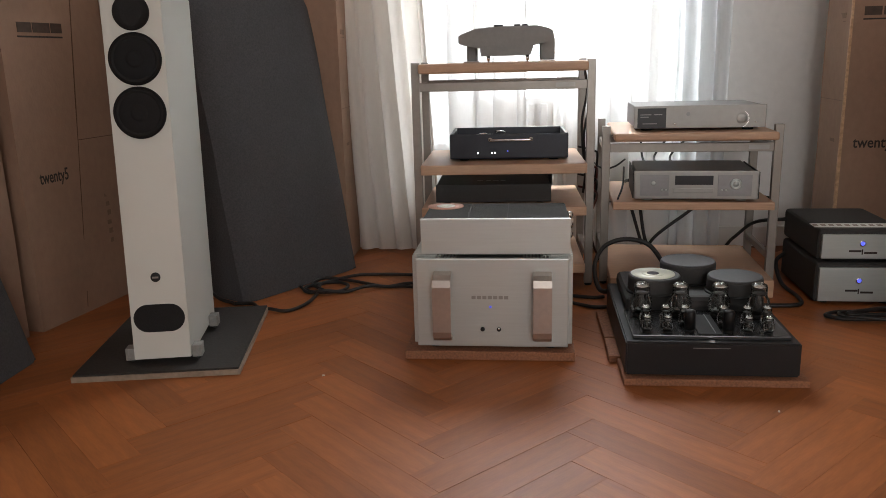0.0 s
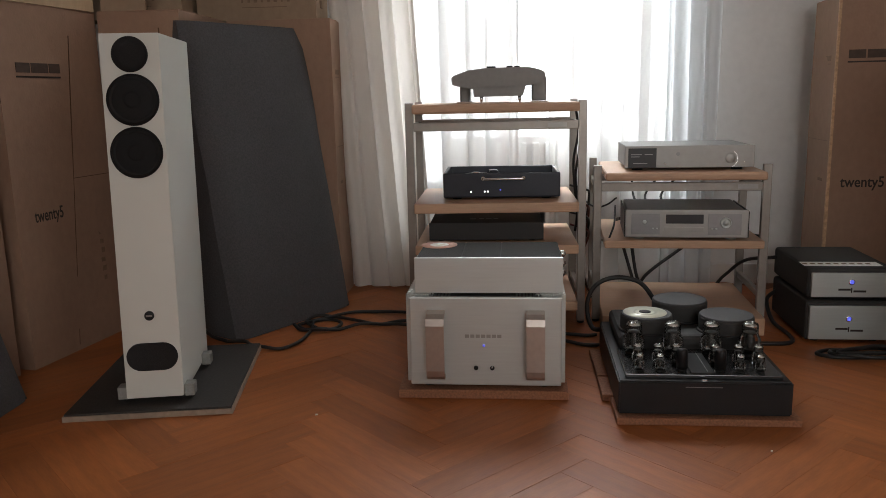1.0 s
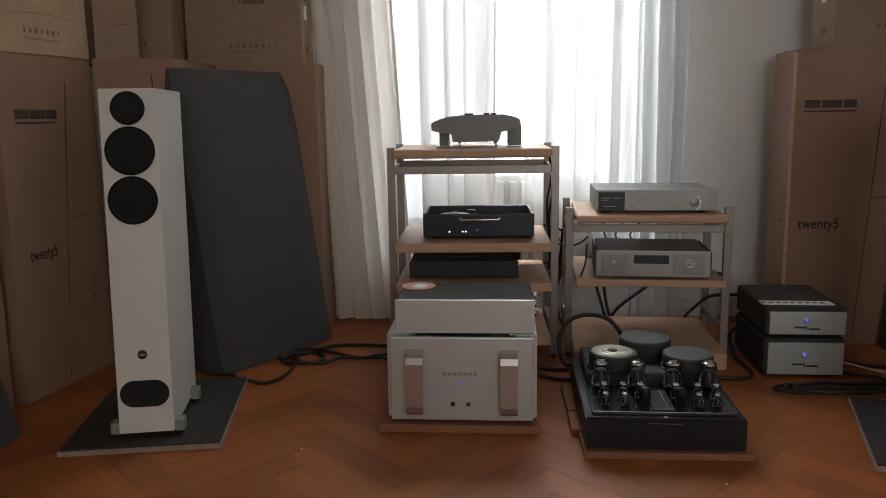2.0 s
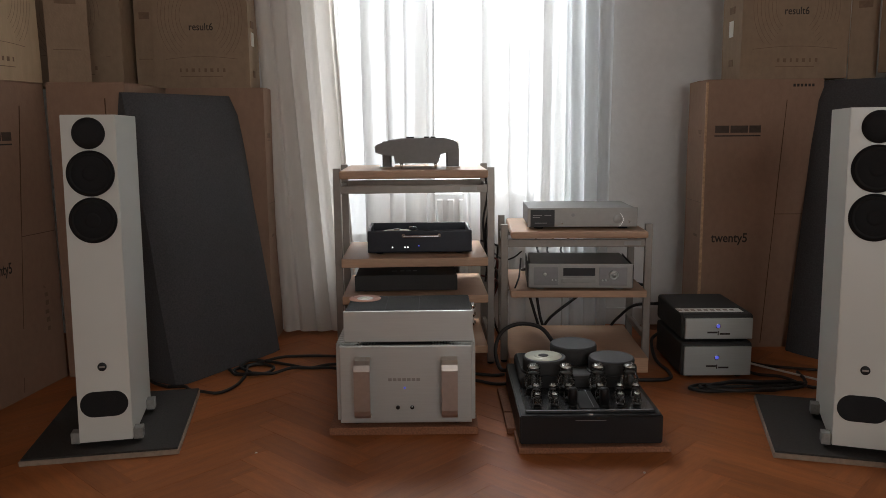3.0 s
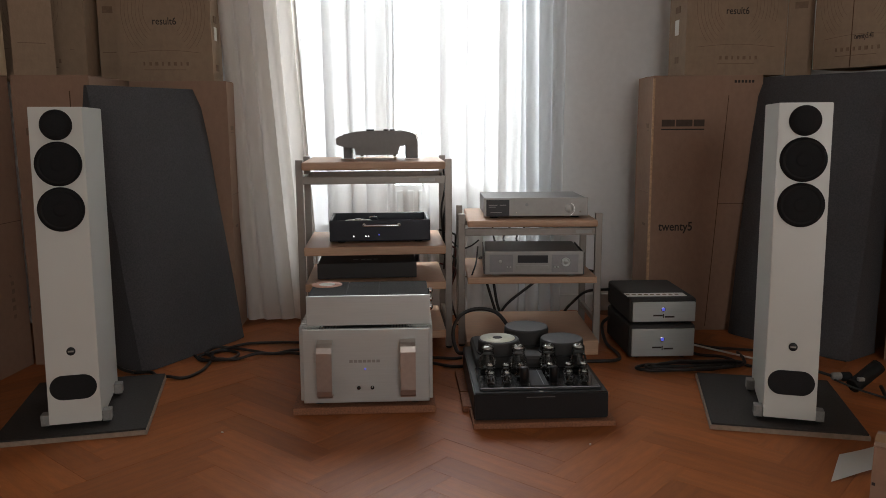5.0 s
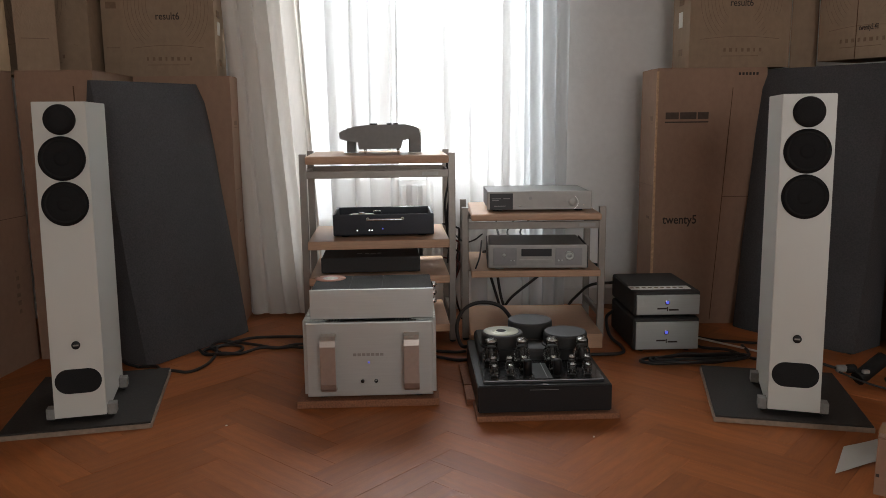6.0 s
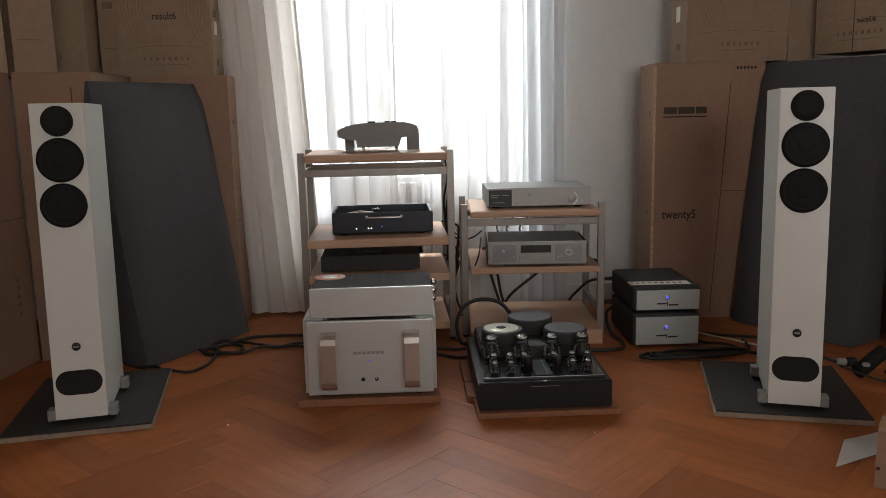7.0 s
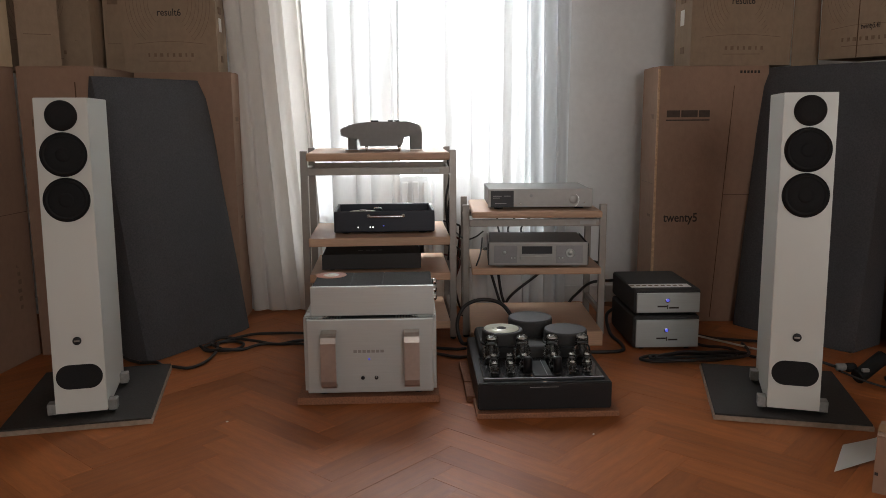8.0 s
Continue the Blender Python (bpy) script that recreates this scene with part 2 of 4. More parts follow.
def spline(points, steps=7):
    pts = [Vector(p) for p in points]
    pts = [2 * pts[0] - pts[1]] + pts + [2 * pts[-1] - pts[-2]]
    out = []
    for i in range(1, len(pts) - 2):
        p0, p1, p2, p3 = pts[i - 1:i + 3]
        for k in range(steps):
            t = k / steps
            out.append(0.5 * ((2 * p1) + (p2 - p0) * t + (2 * p0 - 5 * p1 + 4 * p2 - p3) * t * t + (3 * p1 - p0 - 3 * p2 + p3) * t ** 3))
    return out + [pts[-2]]


def tube(points, r, seg=8, steps=7, bm=None):
    bm = bm or bmesh.new()
    pts = spline(points, steps)
    rings, side = [], Vector((0, 0, 1))
    for i, p in enumerate(pts):
        d = (pts[min(i + 1, len(pts) - 1)] - pts[max(i - 1, 0)]).normalized()
        side = side - d * side.dot(d)
        if side.length < 1e-4:
            side = d.orthogonal()
        side.normalize()
        up = d.cross(side)
        rings.append([bm.verts.new(p + r * (math.cos(2 * math.pi * k / seg) * side + math.sin(2 * math.pi * k / seg) * up)) for k in range(seg)])
    for a, b in zip(rings, rings[1:]):
        for k in range(seg):
            f = bm.faces.new((a[k], a[(k + 1) % seg], b[(k + 1) % seg], b[k]))
            f.smooth = True
    bm.faces.new(list(reversed(rings[0])))
    bm.faces.new(rings[-1])
    bmesh.ops.recalc_face_normals(bm, faces=bm.faces)
    return bm


def cable(name, points, r, material, label):
    ob = part(name, tube(points, r), material, None)
    return tagged(ob, label, "cable")


def lettering(text, size, m, parent, material=None, bold=0.0, width=0.0):
    """Raised flat letters of the built-in font, standing upright on a front (m places their lower left corner)."""
    cu = bpy.data.curves.new("lettering", "FONT")
    cu.body, cu.size, cu.extrude, cu.offset, cu.resolution_u = text, size, 0.0003, bold, 3
    ob = bpy.data.objects.new("lettering", cu)
    me = bpy.data.meshes.new_from_object(ob)
    bpy.data.objects.remove(ob)
    if width:
        xs = [v.co.x for v in me.vertices]
        k, low = width / (max(xs) - min(xs)), min(xs)
        for v in me.vertices:
            v.co.x = (v.co.x - low) * k
    me.name = "lettering"
    me.materials.append(material or M_INK)
    o = new("lettering", me)
    o.parent = parent
    o.matrix_basis = m @ pose(0, 0, 0, 90, 0, 0)
    return o


def grid_box(x0, x1, y0, y1, z0, z1, n, wobble, seed, bevel=0.004):
    """A box with subdivided, slightly bulging and dented sides."""
    bm = box(x0, x1, y0, y1, z0, z1)
    bmesh.ops.subdivide_edges(bm, edges=list(bm.edges), cuts=n, use_grid_fill=True)
    bm.normal_update()
    for v in bm.verts:
        p = v.co * 3.1 + Vector((seed * 7.3, seed * 1.7, 0))
        k = noise.noise(p) * wobble + noise.noise(p * 3) * wobble * 0.35
        on_floor = v.co.z < z0 + 1e-5
        v.co += Vector((v.normal.x * k, v.normal.y * k, 0 if on_floor else v.normal.z * k * 0.6))
    for f in bm.faces:
        f.smooth = True
    es = [e for e in bm.edges if len(e.link_faces) == 2 and e.calc_face_angle(0) > 0.8]
    for e in es:
        e.smooth = False
    return bm


# ---- structure ----
XL, XR, YB, YF, ZC = -2.35, 2.75, -2.75, 3.86, 2.95
WX0, WX1, WZ0, WZ1 = -0.45, 0.72, 0.42, 2.50


def structure(name, bm, material, label, category):
    return tagged(part(name, bm, material, None), label, category, "", "structure")


def wall_with_opening(name, y0, y1, ox0, ox1, oz0, oz1, label):
    bm = box(XL - 0.25, ox0, y0, y1, -0.06, ZC)
    box(ox1, XR + 0.25, y0, y1, -0.06, ZC, bm=bm)
    box(ox0, ox1, y0, y1, -0.06, oz0, bm=bm)
    box(ox0, ox1, y0, y1, oz1, ZC, bm=bm)
    return structure(name, bm, M_PLASTER, label, "wall")


wall_with_opening("wall_north", YF, YF + 0.27, WX0, WX1, WZ0, WZ1, "white plastered wall behind the curtains")
wall_with_opening("wall_south", YB - 0.25, YB, 0.0, 1.8, 0.85, 2.45, "white plastered wall with a second window")
structure("wall_west", box(XL - 0.25, XL, YB, YF, 0, ZC), M_PLASTER, "white plastered side wall behind cartons", "wall")
structure("wall_east", box(XR, XR + 0.25, YB, YF, 0, ZC), M_PLASTER, "white plastered side wall behind cartons", "wall")
structure("ceiling", box(XL - 0.25, XR + 0.25, YB - 0.25, YF + 0.27, ZC, ZC + 0.2), M_CEIL, "white painted ceiling", "ceiling")
bm = box(XL, WX0 + 0.4, YF - 0.016, YF, -0.03, 0.085, 0.004)
box(WX0 + 0.4, XR, YF - 0.016, YF, -0.03, 0.085, 0.004, bm=bm)
structure("baseboard", bm, M_TRIM, "low white painted skirting board", "baseboard")


def window_unit(name, m, w, h, label, mid=0.0):
    """Two casements in a frame: local x along the wall, y outward, z up from the sill."""
    ob = thing(name, m, label, "window", "", "structure")
    for x0, x1 in ((-w / 2, -w / 2 + 0.05), (w / 2 - 0.05, w / 2), (mid - 0.03, mid + 0.03)):
        part("window_frame", box(x0, x1, 0, 0.06, 0.05, h - 0.05, 0.006), M_TRIM, ob)
    for z0, z1 in ((0, 0.05), (h - 0.05, h)):
        part("window_frame", box(-w / 2, w / 2, 0, 0.06, z0, z1, 0.006), M_TRIM, ob)
    for s in (-1, 1):
        x0, x1 = sorted((mid + s * 0.035, s * (w / 2 - 0.055)))
        p = part("pane", box(x0, x1, 0.028, 0.032, 0.055, h - 0.055), M_GLASS, ob)
        p.visible_shadow = False
    hd = part("window_handle", box(mid - 0.012, mid + 0.012, -0.02, 0.0, 0.86, 0.96, 0.004), M_TRIM, ob)
    part("lever", box(mid - 0.012, mid + 0.09, -0.035, -0.02, 0.90, 0.92, 0.005), M_TRIM, hd)
    part("window_sill", box(-w / 2 + 0.002, w / 2 - 0.002, -0.085, 0.0, -0.03, 0.0, 0.006), M_TRIM, ob)
    return ob


window_unit("window_1", pose((WX0 + WX1) / 2, YF + 0.09, WZ0), WX1 - WX0, WZ1 - WZ0, "white framed casement window behind sheer curtains", -0.15)
window_unit("window_2", pose(0.9, YB - 0.07, 0.85, 0, 0, 180), 1.8, 1.6, "white framed casement window")


tagged(part("backdrop", box(-4, 4, 7.0, 7.05, -2, 7), glow("hazy_daylight", (0.93, 0.97, 1.0), 1.25), None), "plain bright hazy daylight outside the window", "sky", "", "structure")


def radiator():
    ob = thing("radiator", pose(0.13, YF - 0.02, 0.12), "white ribbed panel radiator under the window", "radiator")
    part("panel", box(-0.42, 0.42, 0.02, 0.06, 0, 0.56, 0.008), M_TRIM, ob)
    for k in range(15):
        x = -0.39 + k * 0.0557
        part("rib", box(x - 0.016, x + 0.016, 0.004, 0.02, 0.03, 0.53, 0.006), M_TRIM, ob)
    part("bracket", box(-0.3, 0.3, 0.06, 0.10, 0.18, 0.24), M_TRIM, ob)
    for x in (-0.3, 0.3):
        part("foot", box(x - 0.02, x + 0.02, 0.02, 0.06, -0.12, 0.0), M_TRIM, ob)


radiator()


def curtain(x0, x1, y, z1, folds, amp, back, seed, material, label, lean=0.0):
    """A hanging curtain whose pleats double back on themselves, so that layers overlap in bands; a hem at each edge."""
    rnd = random.Random(seed)
    nx, nz = int((x1 - x0) * 240), 22
    ph = [rnd.uniform(0, 6.28) for _ in range(8)]
    bm = bmesh.new()
    rows = []
    for j in range(nz + 1):
        tz = j / nz
        row = []
        for i in range(nx + 1):
            u = i / nx
            warp = u + 0.030 * math.sin(5.1 * u + ph[0]) + 0.014 * math.sin(11 * u + ph[1] + 0.5 * tz)
            k = 0.55 + 0.45 * math.sin(2 * math.pi * folds * 0.37 * u + ph[2])
            th = 2 * math.pi * folds * warp + ph[3] + 0.2 * math.sin(3 * tz + ph[4])
            d = amp * (1.1 - 0.25 * tz) * (0.6 + 0.5 * k) * math.sin(th) + 0.15 * amp * math.sin(2.7 * th + ph[5])
            end = min(1.0, 6 * min(u, 1 - u))
            sway = 0.012 * math.sin(2.4 * tz + 4 * u + ph[6]) * (1 - tz) + lean * (1.14 - tz * z1)
            shift = back * (0.45 + 0.9 * k) * math.sin(th + 1.1) * end
            row.append(bm.verts.new((x0 + u * (x1 - x0) + sway + shift, y + d, 0.012 + tz * (z1 - 0.012))))
        rows.append(row)
    for a, b in zip(rows, rows[1:]):
        for i in range(nx):
            f = bm.faces.new((a[i], a[i + 1], b[i + 1], b[i]))
            f.smooth = True
    ob = part("curtain", bm, material, None)
    tagged(ob, label, "curtain", "window curtains")
    for cols in (range(0, 3), range(nx - 2, nx + 1)):
        hb = bmesh.new()
        me = ob.data
        strip_rows = [[hb.verts.new(me.vertices[j * (nx + 1) + i].co + Vector((0, -0.003, 0))) for i in cols] for j in range(nz + 1)]
        for a, b in zip(strip_rows, strip_rows[1:]):
            for i in range(2):
                hb.faces.new((a[i], a[i + 1], b[i + 1], b[i]))
        part("hem", hb, material, ob)
    return ob


curtain(-0.765, -0.385, 3.765, 2.62, 5.6, 0.017, 0.018, 4, M_LINED, "cream floor-length curtain hanging in deep folds", 0.055)
curtain(-0.41, 0.058, 3.775, 2.62, 4.7, 0.026, 0.038, 7, M_CURTAIN_B, "sheer white curtain glowing with daylight")
curtain(0.178, 0.70, 3.775, 2.62, 5.0, 0.024, 0.038, 12, M_CURTAIN, "sheer white curtain glowing with daylight")
curtain(0.675, 0.915, 3.765, 2.62, 3.2, 0.026, 0.022, 5, M_LIT_SHEER, "white curtain gathered beside the window")
rod = thing("curtain_rod", pose(0, 3.772, 2.64), "white curtain rod above the window", "curtain rod")
part("rod", lathe([(0.012, -1.0), (0.012, 1.05)], axis="X", seg=12), M_TRIM, rod)
for x in (-0.98, 1.03):
    part("finial", lathe([(0.005, 0), (0.022, 0.01), (0.022, 0.04), (0.006, 0.05)], (x, 0, 0), 12, "X"), M_TRIM, rod)
    part("bracket", box(x - 0.012, x + 0.012, 0.0, 0.088, -0.012, 0.012), M_TRIM, rod)


# ---- cartons ----
def brand_block(parent, x, z, w, y=-0.0012, mat_=None):
    """A printed maker's mark, kept as plain blocks over a rule."""
    k = w / 0.20
    for a, b in ((0.002, 0.058), (0.064, 0.134), (0.140, 0.186)):
        part("printed_mark", box(x + a * k, x + b * k, y, 0.0006, z + 0.015 * k, z + 0.044 * k, 0), mat_ or M_INK_MID, parent)
    part("printed_rule", box(x, x + 0.186 * k, y, 0.0006, z, z + 0.005 * k), mat_ or M_INK, parent)


def carton(left, right, z0, h, depth, label, seed, material=None, group="stacked cartons"):
    """A cardboard carton whose front runs from left to right (plan points); local origin: front's lower left corner."""
    l, r = Vector(left), Vector(right)
    w, a = (r - l).length, math.degrees(math.atan2(r.y - l.y, r.x - l.x))
    ob = thing("carton", pose(l.x, l.y, z0, 0, 0, a), label, "box", group)
    material = material or M_CARD
    part("body", grid_box(0, w, 0, depth, 0, h - 0.004, 7, 0.0035, seed), material, ob)
    # closing flaps on top with the gap between them, and the tape over it
    part("flap", box(0.001, w - 0.001, 0.001, depth / 2 - 0.003, h - 0.004, h, 0.001), material, ob)
    part("flap", box(0.001, w - 0.001, depth / 2 + 0.003, depth - 0.001, h - 0.004, h, 0.001), material, ob)
    part("tape", box(0.0, w, depth / 2 - 0.03, depth / 2 + 0.03, h + 0.0005, h + 0.0012), M_TAPE, ob, "brown packing tape")
    return ob, w


def icon_row(ob, x, z, w, n=8, y=-0.001):
    s = w / n
    for k in range(n):
        c = x + (k + 0.5) * s
        hh = s * 0.28
        part("printed_icon", box(c - hh * (0.5 + 0.4 * (k % 3) / 2), c + hh * (0.5 + 0.4 * (k % 3) / 2), y, 0.0006, z, z + hh * 2.1), M_INK_FAINT, ob)
    part("printed_line", box(x + w * 0.05, x + w * 0.9, y, 0.0006, z - s * 0.75, z - s * 0.65), M_INK_FAINT, ob)


def arcs(ob, cx, cz, r0, n, z_low, x_lim, y=-0.001):
    """Printed ripple lines, each a thin bent stripe."""
    for i in range(n):
        r = r0 + i * 0.016
        for s in (-1, 1):
            pts = [(cx + s * r * math.cos(t), cz + 1.25 * r * math.sin(t)) for t in np.linspace(-0.9, 0.75, 22)]
            pts = [p for p in pts if p[1] > z_low and abs(p[0] - cx) < x_lim]
            if len(pts) < 2:
                continue
            bm = bmesh.new()
            rows = [(bm.verts.new((x - 0.0008, y, z)), bm.verts.new((x + 0.0008, y, z))) for x, z in pts]
            for p, q in zip(rows, rows[1:]):
                bm.faces.new((p[0], p[1], q[1], q[0]))
            part("printed_ripple", bm, M_INK_FAINT, ob)


def tall_carton(left, right, h, depth, label, seed, seam, mark_x, slant=0.0, word_w=0.160, icon_x=0.10, icons=5):
    """The tall speaker carton: maker's mark, product line, overlap seam, small marks near the foot."""
    ob, w = carton(left, right, 0, h, depth, label, seed)
    if mark_x is not None:
        brand_block(ob, mark_x, 0.955, 0.215)
        lettering("twenty5", 0.058, pose(mark_x + 0.004, -0.001, 0.485), ob, bold=0.0008, width=word_w)
        part("printed_icon", box(mark_x - 0.005, mark_x + 0.022, -0.001, 0.0006, 0.155, 0.185), M_INK_FAINT, ob)
        part("printed_line", box(mark_x + 0.03, mark_x + 0.14, -0.001, 0.0006, 0.165, 0.173), M_INK_FAINT, ob)
    if seam:
        part("seam", prism([(seam - slant, 0.02), (seam - slant + 0.003, 0.02), (seam + 0.003, h - 0.09), (seam, h - 0.09)], -0.0016, 0.001), M_CREASE, ob, "dark overlap seam")
        part("crease", box(seam - slant * 0.45, w - 0.002, -0.0014, 0.001, 0.61, 0.6125), M_CREASE, ob)
        for k in range(icons):
            z = 0.22 + k * 0.275 / icons
            part("printed_icon", box(seam + icon_x - 0.003 * (k % 3), seam + icon_x + 0.016 + 0.003 * (k % 2), -0.001, 0.0006, z, z + 0.016 + 0.003 * (k % 2)), M_INK_FAINT, ob)
    return ob, w


TOP = 1.19
# west stack: two tall cartons along the side wall, one end-on, one square to the window wall
box_a, wa = tall_carton((-1.583, 2.657), (-1.497, 3.135), TOP, 0.34, "tall brown cardboard speaker carton with printed marks", 1, 0.333, 0.075, 0.115, 0.134, 0.055, 8)
tall_carton((-1.69, 2.15), (-1.605, 2.612), TOP + 0.03, 0.34, "tall plain brown cardboard carton beside a wall", 2, 0, None)
box_b, wb = tall_carton((-1.481, 3.12), (-1.178, 3.12), TOP + 0.003, 0.62, "tall brown carton standing end-on, slit at the top", 3, 0, None)
part("slit", box(0.223, 0.227, -0.0016, 0.001, TOP - 0.13, TOP - 0.06), M_CREASE, box_b)
part("printed_mark", box(0.045, 0.10, -0.001, 0.0006, 0.955, 0.985), M_INK_FAINT, box_b)
box_c, wc = tall_carton((-1.16, 3.575), (-0.725, 3.575), TOP + 0.0, 0.25, "tall brown carton square to the window wall", 4, 0, None)


def side_marks(ob, w, depth, flip=False):
    """Marks on a carton's narrow side: a small maker's mark, a label line and a crease."""
    x = -0.0012 if flip else w + 0.0012
    x0, x1 = sorted((x, 0.0 if flip else w))
    for a, b, z0, z1 in ((0.06, 0.13, 0.965, 0.985), (0.06, 0.13, 0.952, 0.955), (0.07, 0.12, 0.50, 0.512), (0.02, depth - 0.01, 0.66, 0.662)):
        part("printed_mark", box(x0, x1, a, b, z0, z1), M_INK_FAINT, ob)


side_marks(box_c, wc, 0.25)


def small_carton(left, right, z0, h, depth, label, seed, word, material=None, word_at=None, word_up=0.0):
    ob, w = carton(left, right, z0, h, depth, label, seed, material or M_CARD_OLIVE)
    cx = w / 2
    if word:
        x = cx - 0.05 if word_at is None else word_at
        lettering(word, 0.045 if word_at is None else 0.032, pose(x, -0.001, (0.252 if word_at is None else 0.118) + word_up), ob, M_INK, 0.0004, 0.105 if word_at is None else 0.085)
    if w < 0.2:
        part("printed_mark", box(w * 0.25, w * 0.75, -0.001, 0.0006, 0.30, 0.33), M_INK_FAINT, ob)
        part("printed_line", box(w * 0.15, w * 0.8, -0.001, 0.0006, 0.125, 0.128), M_INK_FAINT, ob)
        return ob, w
    arcs(ob, cx, 0.31, 0.09, 7, 0.14, w / 2 - 0.02)
    bow = bmesh.new()
    for k in range(20):
        u0, u1 = k / 20, (k + 1) / 20
        z = lambda u: 0.125 + 0.012 * math.sin(math.pi * u)
        bow.faces.new([bow.verts.new(v) for v in ((0.05 + (w - 0.1) * u0, -0.001, z(u0)), (0.05 + (w - 0.1) * u1, -0.001, z(u1)),
                                                  (0.05 + (w - 0.1) * u1, -0.001, z(u1) + 0.002), (0.05 + (w - 0.1) * u0, -0.001, z(u0) + 0.002))])
    part("printed_line", bow, M_INK_FAINT, ob)
    icon_row(ob, cx - 0.11, 0.07, 0.22)
    return ob, w


box_d, wd = small_carton((-1.20, 3.578), (-0.782, 3.585), TOP, 0.46, 0.25, "brown printed speaker carton stacked on a tall carton", 5, "result6")
for a, b, z0, z1, mm in ((0.07, 0.115, 0.19, 0.25, M_PAPER), (0.06, 0.12, 0.27, 0.30, M_INK_FAINT), (0.08, 0.12, 0.05, 0.08, M_INK_FAINT)):
    part("sticker" if mm is M_PAPER else "printed_mark", box(wd - 0.001, wd + 0.0035, a, b, z0, z1), mm, box_d)
small_carton((-1.467, 3.125), (-1.324, 3.182), TOP + 0.003, 0.42, 0.15, "brown printed carton standing end-on on another", 6, None)
box_e, we = small_carton((-1.715, 3.440), (-1.297, 3.458), TOP + 0.003, 0.46, 0.25, "shaded brown printed carton at the back of a stack", 7, "result6")
box_f, wf = small_carton((-1.572, 2.68), (-1.492, 3.118), TOP, 0.45, 0.34, "pale printed carton stacked on a tall carton", 8, None, M_CARD_PALE)
small_carton((-1.68, 2.17), (-1.60, 2.60), TOP + 0.03, 0.42, 0.34, "pale printed carton stacked by the wall", 9, None, M_CARD_PALE)

# added carton that keeps the shadowed gap between two cartons dark
small_carton((-1.288, 3.60), (-1.196, 3.60), TOP + 0.003, 0.46, 0.13, "brown carton added to fill a dark gap in the stack", 16, None)

# east stack
box_g, wg = tall_carton((1.236, 3.405), (1.735, 3.37), TOP + 0.012, 0.28, "tall brown carton with marks and a torn edge", 10, 0.345, 0.04, 0.06)
part("torn_edge", grid_box(-0.004, 0.006, -0.004, 0.006, 0.0, TOP, 6, 0.0025, 31), M_CARD_EDGE, box_g, "pale torn corner of the cardboard")
for k in range(6):
    part("printed_mark", box(0.42 + k * 0.016 - 0.05, 0.43 + k * 0.016 - 0.05, -0.001, 0.0006, TOP - 0.022, TOP - 0.010), M_INK, box_g)
side_marks(box_g, wg, 0.28, True)
box_h, wh = small_carton((1.381, 3.415), (1.845, 3.395), TOP + 0.014, 0.46, 0.24, "brown printed carton stacked on a tall carton", 11, "result6", None, None, 0.02)
for a, b, z0, z1, mm in ((0.10, 0.15, 0.19, 0.26, M_PAPER), (0.09, 0.15, 0.29, 0.32, M_INK_FAINT), (0.09, 0.14, 0.06, 0.09, M_INK_FAINT)):
    part("sticker" if mm is M_PAPER else "printed_mark", box(-0.0035, 0.001, a, b, z0, z1), mm, box_h)
tall_carton((1.83, 3.47), (2.105, 2.99), TOP + 0.005, 0.33, "tall brown carton behind a dark foam panel", 12, 0, None)
small_carton((1.852, 3.40), (1.945, 3.345), TOP + 0.008, 0.45, 0.12, "shaded brown printed carton between two others", 13, None)
box_j, wj = small_carton((1.925, 3.295), (2.10, 2.925), TOP + 0.03, 0.45, 0.28, "brown printed carton turned toward the room", 14, "twenty5.4ii", None, 0.19)
part("seam", box(0.176, 0.179, -0.0016, 0.001, 0.0, 0.44), M_CREASE, box_j)
tall_carton((2.075, 2.845), (2.33, 2.40), TOP + 0.06, 0.33, "tall brown carton at the end of the row", 15, 0, 0.012)


# ---- foam panels ----
def foam_panel(m, w, h, lean, top_t, label):
    """A tall wedge under dark cloth: the front leans back, the rear stands upright, all rims rounded."""
    ob = thing("foam_panel", m, label, "acoustic panel", "leaning acoustic panels")
    bm = box(0, 1, 0, 1, 0, 1)
    bmesh.ops.subdivide_edges(bm, edges=list(bm.edges), cuts=13, use_grid_fill=True)
    for v in bm.verts:
        u, d, s = v.co
        rim = max(0.0, 1 - min(u, 1 - u) / 0.10) ** 2 * 0.020 + max(0.0, (s - 0.93) / 0.07) ** 2 * 0.016
        front = lean * s + rim - 0.010 * math.sin(math.pi * u) * math.sin(math.pi * s)
        y = front + d * (lean + top_t - front)
        side = max(0.0, (s - 0.95) / 0.05) ** 2 * 0.012
        v.co = Vector((side + u * (w - 2 * side), y, s * h))
        v.co += Vector((noise.noise(v.co * 5), noise.noise(v.co * 4 + Vector((3, 1, 7))), 0)) * 0.004
    for f in bm.faces:
        f.smooth = True
    for e in bm.edges:
        if len(e.link_faces) == 2 and e.calc_face_angle(0) > 0.9:
            e.smooth = False
    part("cloth_cover", bm, M_FOAM, ob)
    part("base_board", box(0.01, w - 0.01, 0.012, lean + top_t - 0.012, -0.002, 0.004), M_MATTBLACK, ob)
    return ob


foam_panel(pose(-0.985, 2.958, 0.002, 0, 0, 57.9), 0.605, 1.150, 0.205, 0.05, "charcoal cloth-covered wedge panel standing before cartons")
foam_panel(pose(1.595, 3.315, 0.002, 0, 0, -59.0), 0.58, 1.190, 0.130, 0.10, "charcoal cloth-covered wedge panel standing before cartons")
foam_panel(pose(-1.452, 1.90, 0.002, 0, 0, 90.0), 0.522, 0.48, 0.128, 0.004, "dark foam wedge standing low beside a carton")


